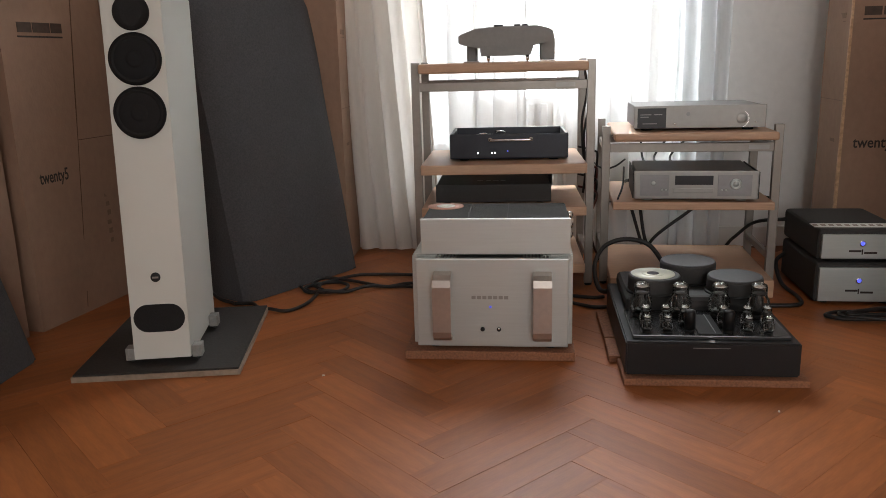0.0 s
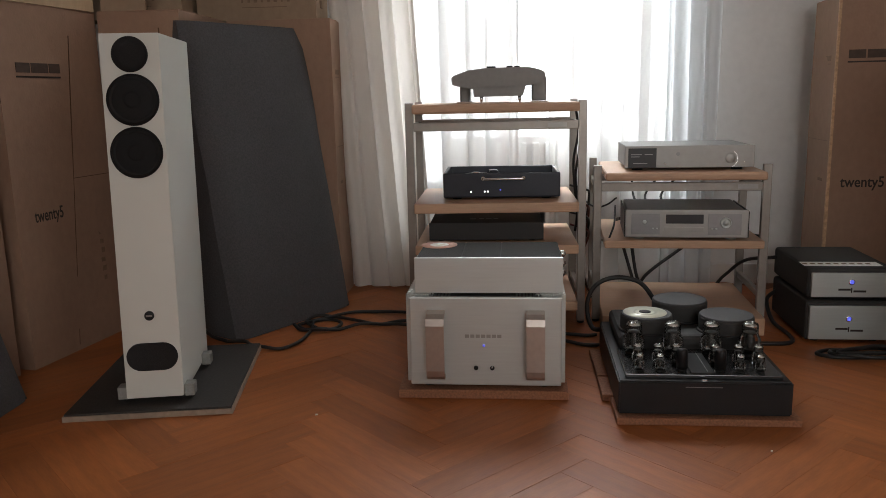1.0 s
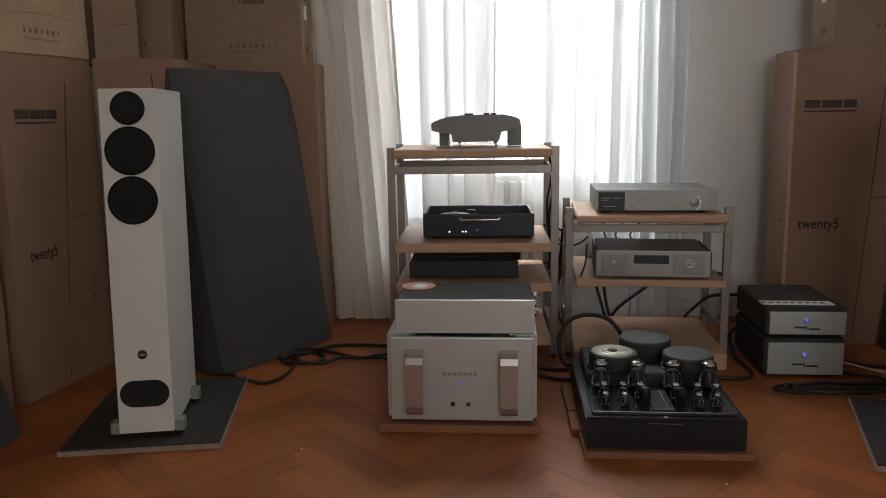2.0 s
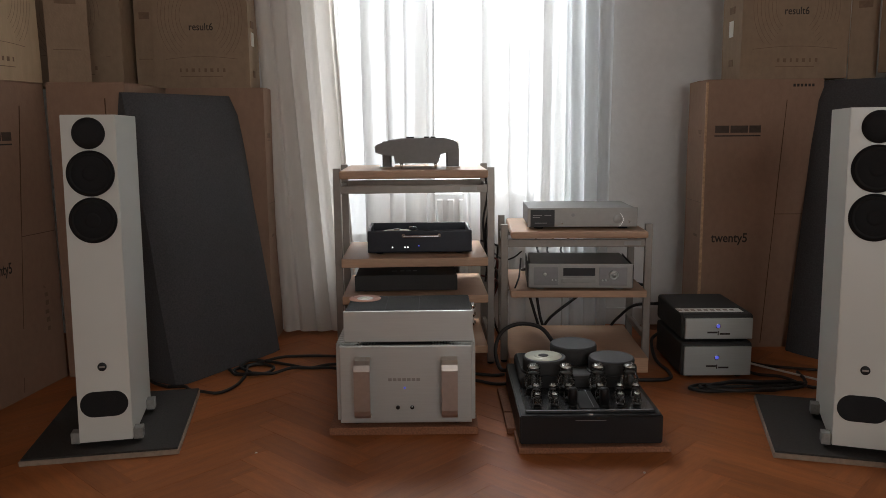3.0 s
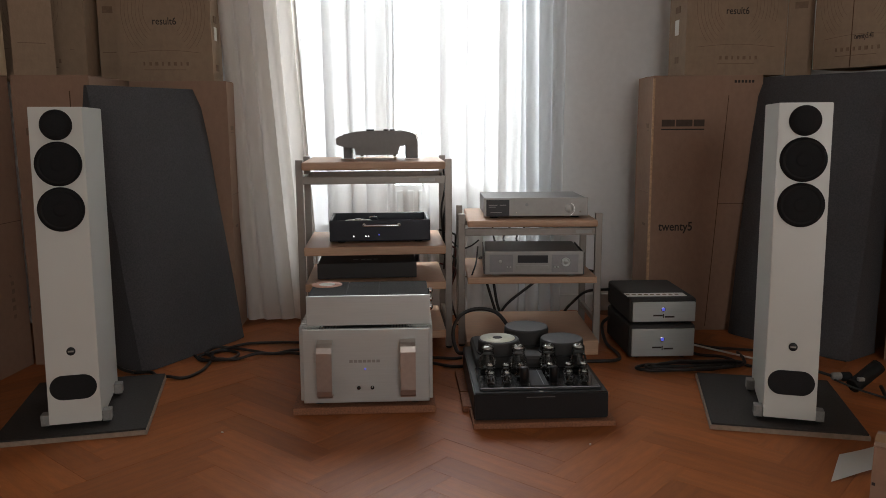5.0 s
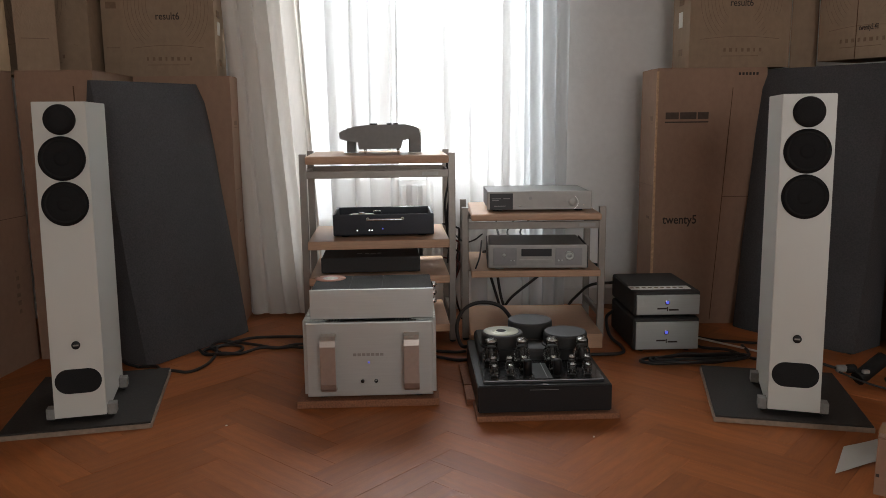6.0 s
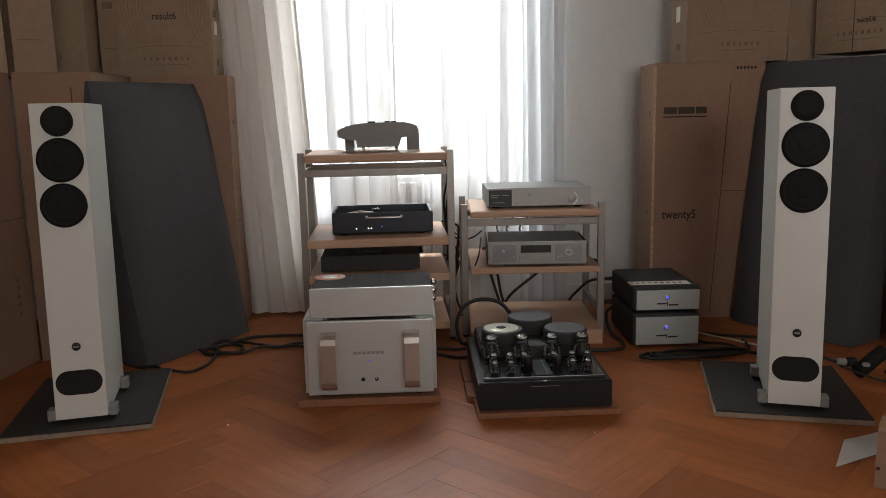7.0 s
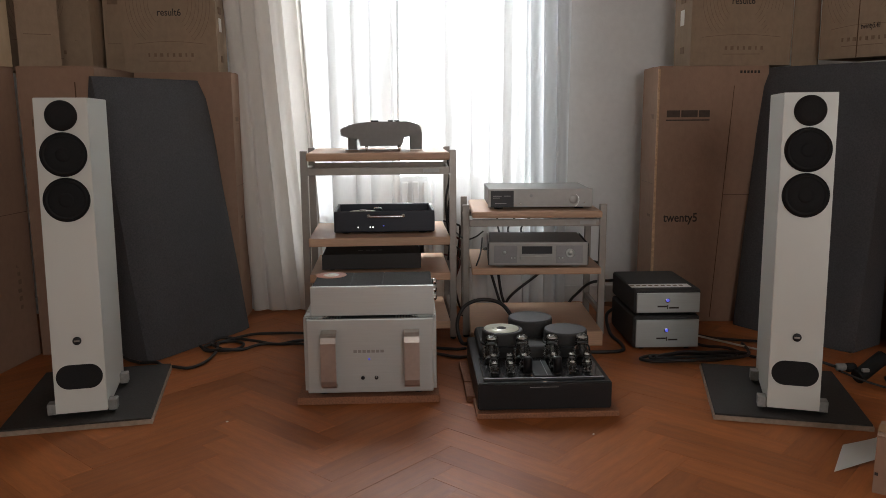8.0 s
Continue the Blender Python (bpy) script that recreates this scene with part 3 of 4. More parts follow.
# ---- speakers ----
def speaker_plate(m, w, d):
    ob = thing("speaker_plate", m, "dark slate-topped board lying on the parquet", "plinth", "speaker plates")
    part("board", box(-w / 2, w / 2, 0, d, 0, 0.016, 0.001), M_PLY, ob, "pale raw board edge")
    part("top_sheet", box(-w / 2 + 0.005, w / 2 - 0.004, 0.003, d - 0.003, 0.016, 0.022, 0.001), M_SLATE, ob)
    return ob


def speaker(m, label):
    """Slim floor-standing loudspeaker: local origin under the front's lower left corner, z from the board's top."""
    W, D, Z0, Z1 = 0.158, 0.385, 0.018, 1.032
    ob = thing("floor_speaker", m, label, "loudspeaker", "pair of loudspeakers")
    part("cabinet", prism([(0, Z0), (W, Z0), (W, Z1), (0, Z1)], 0, D, 0.0018), M_WHITE, ob)
    part("rear_panel", box(0.01, W - 0.01, D, D + 0.003, 0.05, Z1 - 0.02), M_MATTBLACK, ob)
    for name, z, r in (("tweeter_grille", 0.976, 0.0475), ("woofer", 0.854, 0.0695), ("woofer", 0.711, 0.0695)):
        g = part(name, lathe([(r, -0.001), (r, 0.006), (r - 0.002, 0.008), (r * 0.96, 0.0085), (r * 0.5, 0.0095), (0.002, 0.010)], (W / 2, 0, z), 48, "Y"), M_CONE if r > 0.06 else M_GRILLE, ob, "round black driver")
        if name == "woofer":
            part("surround", lathe([(r * 0.95, 0.007), (r * 0.91, 0.0105), (r * 0.86, 0.0112), (r * 0.81, 0.0105), (r * 0.77, 0.0085)], (W / 2, 0, z), 48, "Y"), M_RUBBER, g, "rolled rubber surround")
            part("dust_cap", lathe([(r * 0.34, 0.009), (r * 0.33, 0.0098), (r * 0.22, 0.0102), (r * 0.1, 0.0105), (0.001, 0.0106)], (W / 2, 0, z), 32, "Y"), M_CONE, g, "small domed dust cap")
        part("rim", lathe([(r * 1.0, 0.0), (r * 1.012, 0.0), (r * 1.012, 0.003), (r, 0.004)], (W / 2, 0, z), 48, "Y"), M_RUBBER, g)
    badge = part("badge", lathe([(0.0135, -0.001), (0.0135, 0.003), (0.012, 0.004), (0.001, 0.004)], (W / 2, 0, 0.255), 24, "Y"), M_BLACK, ob, "round dark badge")
    part("badge_bar", box(W / 2 - 0.0085, W / 2 + 0.0085, -0.0052, -0.004, 0.2525, 0.2575), M_STEEL, badge)
    port = prism([(x + W / 2, z + 0.137) for x, z in stadium(0.142, 0.080)], -0.002, 0.05)
    part("port_grille", port, M_GRILLE, ob, "flat oval black port")
    for x, y in ((-0.028, 0.012), (W, 0.012), (W, D - 0.105), (-0.028, D - 0.105)):
        f = part("foot_block", box(x, x + 0.028, y, y + 0.040, 0.012, 0.048, 0.003), M_FELT, ob, "small metal outrigger foot")
        part("spike", lathe([(0.002, 0), (0.009, 0.006), (0.009, 0.012)], (x + 0.014, y + 0.022, 0), 12), M_BLACK, f)
    # the cabinet slopes back
    for o in ob.children_recursive:
        if o.name.split(".")[0] not in ("foot_block", "spike"):
            for v in o.data.vertices:
                v.co.y += 0.078 * (v.co.z - Z0)
    return ob


ang_l, ang_r = 10.5, -20.4
speaker_plate(pose(-1.024, 2.272, 0, 0, 0, 8.8), 0.466, 0.585)
speaker(pose(-1.101, 2.313, 0.022, 0, 0, ang_l), "slim white floor-standing loudspeaker with three black drivers")
speaker_plate(pose(1.271, 2.113, 0, 0, 0, -17.2), 0.482, 0.54)
speaker(pose(1.216, 2.178, 0.022, 0, 0, ang_r), "slim white floor-standing loudspeaker on a dark plate")


# ---- racks ----
def rack(x0, x1, y0, y1, top, shelves, rail_z, label, tag_x, turn=0.0):
    """Steel posts joined by rails, with loose wooden shelves held between them on points."""
    ob = thing("hifi_rack", pose((x0 + x1) / 2, y0, 0, 0, 0, turn), label, "rack", "hi-fi racks")
    h, p = (x1 - x0) / 2, 0.030
    for sx in (-1, 1):
        for y in (0.0, y1 - y0):
            xa, xb = sorted((sx * h, sx * (h - p)))
            post = part("post", box(xa, xb, y - 0.012, y + 0.012, 0.012, top, 0.002), M_STEEL, ob)
            part("foot", lathe([(0.004, 0), (0.014, 0.004), (0.014, 0.012)], ((xa + xb) / 2, y, 0), 12), M_BLACK, post)
        xa, xb = sorted((sx * (h - 0.006), sx * (h - 0.024)))
        for z in (rail_z, 0.10):
            part("side_rail", box(xa, xb, 0.012, y1 - y0 - 0.012, z, z + 0.024, 0.002), M_STEEL, ob)
    for z in (rail_z,):
        front = part("cross_rail", box(-h + p, h - p, -0.010, 0.008, z, z + 0.032, 0.002), M_STEEL, ob)
        part("name_tag", box(tag_x, tag_x + 0.07, -0.0115, -0.010, z + 0.008, z + 0.024), M_ALU_SHADE, front, "small pale metal tag")
        part("cross_rail", box(-h + p, h - p, y1 - y0 - 0.008, y1 - y0 + 0.008, z, z + 0.032, 0.002), M_STEEL, ob)
    for k, (z0, t, fr, x_in) in enumerate(shelves):
        s = part("shelf", box(-h + p + x_in, h - p - x_in, fr - y0, y1 - y0 + 0.03, z0, z0 + t, 0.010 if k == 0 else 0.005, 3), M_SHELF, ob, "pale maple board")
        for sx in (-1, 1):
            part("screw_pin", lathe([(0.003, 0), (0.003, 0.015 + x_in), (0.008, 0.016 + x_in), (0.008, 0.024 + x_in)], (sx * (h - p) if sx < 0 else h - p - 0.024 - x_in + 0.0, -0.02, z0 + t * 0.5), 10, "X"), M_CHROME, s)
    return ob


rack(-0.382, 0.284, 3.20, 3.56, 0.842, [(0.803, 0.034, 3.10, 0.004), (0.444, 0.036, 3.10, 0.004), (0.290, 0.034, 3.10, 0.004), (0.07, 0.034, 3.12, 0.004)], 0.738,
     "tall steel and maple hi-fi rack with four shelves", 0.19)
rack(0.313, 0.946, 3.20, 3.56, 0.600, [(0.553, 0.029, 3.09, 0.008), (0.308, 0.029, 3.09, 0.008), (0.0, 0.064, 3.05, 0.002)], 0.504,
     "low steel and maple hi-fi rack with three shelves", 0.20, -4.0)


# ---- gear on the tall rack ----
def conditioner():
    """A low wide black unit with chamfered flanks, on thin legs, two end columns behind."""
    ob = thing("mains_conditioner", pose(-0.035, 3.21, 0.837, 0, 0, -1), "dark grey low component with sloping sides on thin legs", "hi-fi unit")
    out = [(-0.173, 0.068), (-0.175, 0.094), (-0.163, 0.102), (-0.113, 0.119), (-0.058, 0.125), (0.110, 0.127), (0.145, 0.118), (0.171, 0.108),
           (0.174, 0.096), (0.160, 0.078), (0.138, 0.066), (0.105, 0.060), (-0.105, 0.052), (-0.150, 0.060)]
    part("body", prism(out, 0, 0.26, 0.002), M_GUNMETAL, ob, "dark grey metal body")
    part("lower_body", prism([(-0.098, 0.060), (-0.092, 0.022), (0.088, 0.024), (0.100, 0.064)], 0.006, 0.25, 0.001), M_GUNMETAL, ob)
    for x0, x1 in ((-0.045, -0.012), (0.028, 0.050), (0.056, 0.078)):
        part("top_button", box(x0, x1, 0.02, 0.06, 0.125, 0.132, 0.002), M_BLACK, ob)
    for x in (-0.066, 0.076):
        part("front_spike", lathe([(0.002, 0), (0.006, 0.010), (0.007, 0.026)], (x, 0.03, 0), 12), M_CHROME, ob)
    for x, hw in ((-0.132, 0.018), (0.150, 0.028)):
        c = part("column", box(x - hw, x + hw, 0.10, 0.20, 0.004, 0.112, 0.006), M_GUNMETAL, ob)
        part("column_foot", box(x - 0.03, x + 0.03, 0.08, 0.21, 0.0, 0.006, 0.002), M_CHROME, c)
    # chrome sliver shaped as the glint along the right rim
    part("edge_trim", prism([(0.1715, 0.080), (0.1765, 0.096), (0.1735, 0.110), (0.146, 0.1205), (0.166, 0.107), (0.169, 0.096)], -0.002, 0.004), M_CHROME, ob)
    return ob


conditioner()


def top_loader():
    """A top-loading disc player with a sunken open deck and a chrome front handle."""
    W, D, H, t = 0.437, 0.30, 0.100, 0.012
    ob = thing("disc_player", pose(-0.247, 3.20, 0.480), "black top-loading disc player with a chrome handle", "disc player")
    part("chassis", box(0.004, W - 0.004, 0.004, D, 0.010, 0.066, 0.002), M_BLACK_GLARE, ob)
    part("front_panel", box(0, W, 0, t, 0.008, H, 0.006), M_BLACK_GLARE, ob)
    for x0, x1, mm in ((0.0, t, M_BLACK_GLARE), (W - t, W, M_ALU_DK)):
        part("side_panel", box(x0, x1, t, D - t, 0.008, H, 0.003), mm, ob)
    part("rear_panel", box(0, W, D - t, D, 0.008, H, 0.003), M_BLACK_GLARE, ob)
    disc = part("turntable", lathe([(0.062, 0), (0.062, 0.014), (0.060, 0.016), (0.02, 0.016), (0.018, 0.018), (0.002, 0.018)], (0.12, 0.15, 0.066), 32), M_DISC, ob, "silver disc on the spindle")
    part("puck", lathe([(0.015, 0), (0.015, 0.005), (0.010, 0.007), (0.002, 0.007)], (0.12, 0.15, 0.084), 20), M_CHROME, disc)
    part("arm", tube([(0.21, 0.22, 0.07), (0.20, 0.20, 0.090), (0.17, 0.17, 0.094)], 0.004), M_CHROME, ob)
    part("tray_insert", box(0.23, 0.40, 0.10, 0.20, 0.066, 0.074, 0.003), M_ALU_DK, ob)
    h = part("handle", tube([(0.150, -0.002, 0.080), (0.152, -0.022, 0.080), (0.165, -0.026, 0.080), (0.285, -0.026, 0.080), (0.298, -0.022, 0.080), (0.300, -0.002, 0.080)], 0.0045, 8, 4), M_CHROME, ob, "bent chrome bar")
    for x in (0.150, 0.300):
        part("boss", lathe([(0.008, -0.001), (0.008, 0.004), (0.003, 0.005)], (x, 0, 0.080), 14, "Y"), M_CHROME, h)
    for x, z, mm, nm in ((0.104, 0.031, M_WHITELED, "button"), (0.156, 0.031, M_WHITELED, "button"), (0.168, 0.031, M_WHITELED, "button"), (0.214, 0.037, M_BLUE, "blue_light")):
        part(nm, lathe([(0.0032, -0.001), (0.0032, 0.0015), (0.001, 0.002)], (x, 0, z), 12, "Y"), mm, ob)
    for x in (0.05, W - 0.05):
        for y in (0.05, D - 0.05):
            part("foot", lathe([(0.018, 0), (0.018, 0.010)], (x, y, 0), 14), M_RUBBER, ob)
    return ob


top_loader()


def black_box_unit():
    ob = thing("phono_preamp", pose(-0.300, 3.18, 0.324), "plain black flat component on a rack shelf", "hi-fi unit")
    W, D = 0.425, 0.28
    part("case", box(0, W, 0.006, D, 0.008, 0.070, 0.003), M_MATTBLACK, ob)
    part("front_panel", box(-0.002, W + 0.002, 0, 0.006, 0.006, 0.072, 0.002), M_MATTBLACK, ob)
    for k, x in enumerate((0.15, 0.185, 0.21, 0.24)):
        part("top_mark", box(x, x + 0.022 - 0.004 * (k % 2), 0.10, 0.112 + 0.004 * (k % 2), 0.0702, 0.0708), M_ALU_DK, ob)
    for x in (0.04, W - 0.04):
        for y in (0.04, D - 0.04):
            part("foot", lathe([(0.015, 0), (0.015, 0.008)], (x, y, 0), 12), M_RUBBER, ob)


black_box_unit()


# ---- gear on the low rack ----
def slim_amp():
    W, D, H = 0.455, 0.32, 0.090
    ob = thing("slim_amplifier", pose(0.420, 3.175, 0.582, 0, 0, -3.0), "silver slim amplifier with a dark display window", "amplifier")
    part("cover", box(0.006, W - 0.006, 0.010, D, 0.012, H - 0.002, 0.003), M_GUNMETAL, ob, "grey metal cover")
    part("front_panel", box(0, W, 0, 0.010, 0.010, H, 0.002), M_ALU_SHADE, ob)
    d = part("display", box(0.012, 0.112, -0.0015, 0.001, 0.012, H - 0.008, 0.001), M_DISPLAY, ob, "dark glass display")
    for x0, x1, z in ((0.022, 0.060, 0.058), (0.070, 0.098, 0.058), (0.022, 0.052, 0.050), (0.030, 0.080, 0.026)):
        part("display_mark", box(x0, x1, -0.0022, -0.0015, z, z + 0.0025), M_ALU_DK, d)
    part("volume_knob", lathe([(0.018, -0.001), (0.018, 0.0006), (0.0165, 0.0012), (0.001, 0.0012)], (0.372, 0, 0.042), 32, "Y"), M_ALU_SHADE, ob)
    for k in range(14):
        a = radians(-62 + k * 9)
        x, z = 0.366 + 0.030 * math.cos(a), 0.040 + 0.030 * math.sin(a)
        part("scale_dot", lathe([(0.0012, -0.0005), (0.0012, 0.0006)], (x, 0, z), 8, "Y"), M_DIMLED, ob)
    for x, z in ((0.143, 0.026), (0.42, 0.030)):
        part("button", lathe([(0.0028, -0.0005), (0.0028, 0.002), (0.001, 0.0022)], (x, 0, z), 12, "Y"), M_CHROME, ob)
    part("logo_dot", lathe([(0.007, -0.0005), (0.007, 0.0008)], (0.188, 0, 0.060), 16, "Y"), M_ALU_DK, ob)
    for x in (0.05, W - 0.05):
        for y in (0.05, D - 0.05):
            part("foot", lathe([(0.02, 0), (0.02, 0.012)], (x, y, 0), 14), M_RUBBER, ob)


slim_amp()


def cd_player():
    W, D, H = 0.425, 0.32, 0.112
    ob = thing("cd_player", pose(0.417, 3.115, 0.337, 0, 0, -6.0), "silver disc player with a central tray and display", "disc player")
    part("cover", box(0.008, W - 0.008, 0.012, D, 0.012, H - 0.004, 0.004), M_GUNMETAL, ob, "grey metal cover")
    part("front_panel", box(0, W, 0, 0.012, 0.010, H, 0.004), M_ALU_SHADE, ob)
    for x0, x1 in ((0.022, 0.122), (0.288, 0.402)):
        part("front_inset", box(x0, x1, -0.0012, 0.001, 0.022, H - 0.014, 0.001), M_ALU_DK, ob)
    part("display", box(0.142, 0.272, -0.002, 0.001, 0.062, 0.095, 0.001), M_DISPLAY, ob, "dark glass display")
    part("disc_tray", box(0.136, 0.274, -0.004, 0.001, 0.034, 0.050, 0.0015), M_ALU_SHADE, ob)
    k = part("jog_wheel", lathe([(0.019, -0.001), (0.019, 0.005), (0.016, 0.008), (0.015, 0.004), (0.009, 0.004), (0.008, 0.009), (0.001, 0.0095)], (0.348, 0, 0.066), 32, "Y"), M_ALU, ob)
    for x, z, r in ((0.068, 0.068, 0.007), (0.098, 0.044, 0.003), (0.302, 0.044, 0.004), (0.316, 0.044, 0.004), (0.112, 0.044, 0.003)):
        part("button", lathe([(r, -0.001), (r, 0.003), (r * 0.8, 0.004), (0.001, 0.004)], (x, 0, z), 16, "Y"), M_ALU, ob)
    for x in (-0.003, W):
        part("side_cheek", box(x, x + 0.003, 0.005, D - 0.01, 0.012, H - 0.006), M_BLACK, ob)
    for x in (0.05, W - 0.05):
        for y in (0.05, D - 0.05):
            part("foot", lathe([(0.02, 0), (0.022, 0.012)], (x, y, 0), 14), M_ALU, ob)


cd_player()


# ---- power amplifier on its cork board ----
def flat_board(name, x0, x1, y0, y1, h, a, label):
    ob = part(name, box(0, x1 - x0, 0, y1 - y0, 0, h, 0.003), M_CORK, None)
    ob.matrix_world = pose(x0, y0, 0, 0, 0, a)
    return tagged(ob, label, "board", "boards under amplifiers")


flat_board("cork_board", -0.338, 0.156, 2.432, 2.90, 0.026, -1.5, "brown cork board lying under an amplifier")


def ribbon(x0, x1, outer, inner):
    """A flat bar bent in the (y, z) plane, as wide as x0 to x1."""
    bm = bmesh.new()
    f = bm.faces.new([bm.verts.new((x0, y, z)) for y, z in outer + inner])
    r = bmesh.ops.extrude_face_region(bm, geom=[f])
    for v in r["geom"]:
        if isinstance(v, bmesh.types.BMVert):
            v.co.x = x1
    bmesh.ops.recalc_face_normals(bm, faces=bm.faces)
    bmesh.ops.bevel(bm, geom=[e for e in bm.edges if e.calc_face_angle(0) > 1.2], offset=0.0012, segments=2, affect="EDGES")
    return bm


def power_amp():
    W, H, D = 0.436, 0.264, 0.42
    ob = thing("power_amplifier", pose(-0.300, 2.440, 0.026, 0, 0, -1.7), "silver power amplifier with two handles tinted as by floor reflection", "amplifier")
    fp = part("front_panel", box(0, W, 0, 0.014, 0.013, H + 0.013, 0.004), M_ALU, ob)
    part("chassis", box(0.03, W - 0.03, 0.014, D, 0.013, H + 0.007, 0.002), M_ALU_DK, ob)
    for sx, xa, xb in ((-1, -0.012, 0.055), (1, W - 0.055, W + 0.012)):
        s = part("heat_sink", box(min(xa, xb) + 0.012, max(xa, xb) - 0.012, 0.016, D, 0.018, H + 0.008), M_ALU_DK, ob)
        for k in range(17):
            y = 0.022 + k * 0.0235
            part("fin", box(xa, xb, y, y + 0.006, 0.016, H + 0.0175, 0.0028, 2), M_ALU, s)
    # curled fin ends that stand above the front panel
    for side in (0, 1):
        for k in range(8):
            x = -0.006 + k * 0.0105 if side == 0 else W + 0.006 - k * 0.0105
            d = 0.004 if side == 0 else -0.004
            part("fin_end", tube([(x, 0.018, H + 0.004), (x - d * 0.4, 0.018, H + 0.013), (x, 0.018, H + 0.0185), (x + d, 0.018, H + 0.0185), (x + d * 1.3, 0.018, H + 0.0145)], 0.0016, 6, 3), M_ALU, ob)
    for x in (0.052, W - 0.048 - 0.052):
        part("handle", ribbon(x, x + 0.052, [(0, 0.240), (-0.028, 0.235), (-0.043, 0.224), (-0.050, 0.205), (-0.050, 0.072), (-0.046, 0.054), (-0.034, 0.043), (0, 0.038)],
                              [(0, 0.047), (-0.032, 0.051), (-0.038, 0.058), (-0.042, 0.074), (-0.042, 0.203), (-0.037, 0.216), (-0.026, 0.226), (0, 0.231)]), M_HANDLE, ob, "bent flat handle coloured with the floor's reflection")
    # maker's mark as plain blocks
    for k in range(7):
        x = 0.160 + k * 0.0155
        part("engraved_mark", box(x, x + 0.012, -0.0006, 0.001, 0.157, 0.167), M_ALU_SHADE, fp)
    part("blue_light", lathe([(0.0035, -0.001), (0.0035, 0.002), (0.001, 0.003)], (0.214, 0, 0.134), 14, "Y"), M_BLUE, fp)
    for x in (0.191, 0.238):
        part("knob", lathe([(0.0065, -0.001), (0.0065, 0.004), (0.005, 0.005), (0.001, 0.005)], (x, 0, 0.067), 18, "Y"), M_BLACK, fp)
    part("toggle", lathe([(0.002, 0.004), (0.0025, 0.014), (0.001, 0.015)], (0.238, 0, 0.072), 10, "Y"), M_CHROME, fp)
    for x in (0.05, W - 0.05):
        for y in (0.05, D - 0.05):
            part("foot", lathe([(0.02, 0), (0.022, 0.013)], (x, y, 0), 14), M_RUBBER, ob)
    # perforated top: two vent strips with raised rims
    for x0, x1 in ((0.06, 0.13), (W - 0.13, W - 0.06)):
        for k in range(6):
            xx = x0 + k * (x1 - x0) / 7
            part("vent_slat", box(xx, xx + 0.006, 0.02, 0.16, H + 0.004, H + 0.009, 0.001, 1), M_ALU, ob)


power_amp()


def preamp_box():
    W, H, D = 0.425, 0.104, 0.26
    ob = thing("silver_preamplifier", pose(-0.284, 2.462, 0.297, 0, 0, -1.3), "plain silver preamplifier with a dark perforated top", "amplifier")
    part("front_panel", box(0, W, 0, 0.010, 0.012, H + 0.012, 0.002), M_ALU, ob)
    part("case", box(0.003, W - 0.003, 0.010, D, 0.014, H + 0.006, 0.002), M_MATTBLACK, ob)
    for k, (x0, x1) in enumerate(((0.006, 0.133), (0.136, 0.246), (0.249, W - 0.006))):
        part("top_mesh", box(x0, x1, 0.013, D - 0.004, H + 0.006, H + 0.009, 0.001), M_MESH, ob, "dark perforated sheet")
    for k in range(3):
        part("terminal", lathe([(0.006, 0), (0.012, 0.003), (0.012, 0.016), (0.009, 0.018), (0.006, 0.022)], (W - 0.003, 0.20, 0.026 + k * 0.030), 16, "X"), M_CHROME, ob)
    for x in (0.04, W - 0.04):
        for y in (0.05, D - 0.04):
            part("foot", lathe([(0.014, 0), (0.016, 0.014)], (x, y, 0), 14), M_RUBBER, ob)


preamp_box()


def optical_disc(m, r, face, label):
    ob = thing("compact_disc", m, label, "disc")
    part("disc", lathe([(r, 0), (r, 0.0012), (r * 0.36, 0.0012)], seg=40), face, ob)
    part("label_ring", lathe([(r * 0.52, 0.0012), (r * 0.52, 0.0017), (r * 0.30, 0.0017)], seg=32), M_PAPER if face is M_DISC_RED else M_DISC, ob)
    part("hub", lathe([(r * 0.28, 0.0017), (r * 0.27, 0.0026), (r * 0.12, 0.0026)], seg=24), M_DISC if face is M_DISC_RED else M_BLACK, ob)


optical_disc(pose(-0.225, 2.668, 0.4105), 0.056, M_DISC_RED, "orange-labelled disc lying on a preamplifier")


# ---- valve amplifier ----
for x0, x1, y0, y1, h, a in ((0.268, 0.744, 2.250, 2.40, 0.019, -1.2), (0.250, 0.745, 2.412, 2.56, 0.021, -1.8), (0.256, 0.742, 2.570, 2.82, 0.021, -0.8)):
    flat_board("cork_board", x0, x1, y0, y1, h, a, "rough brown cork plank laid under a valve amplifier")


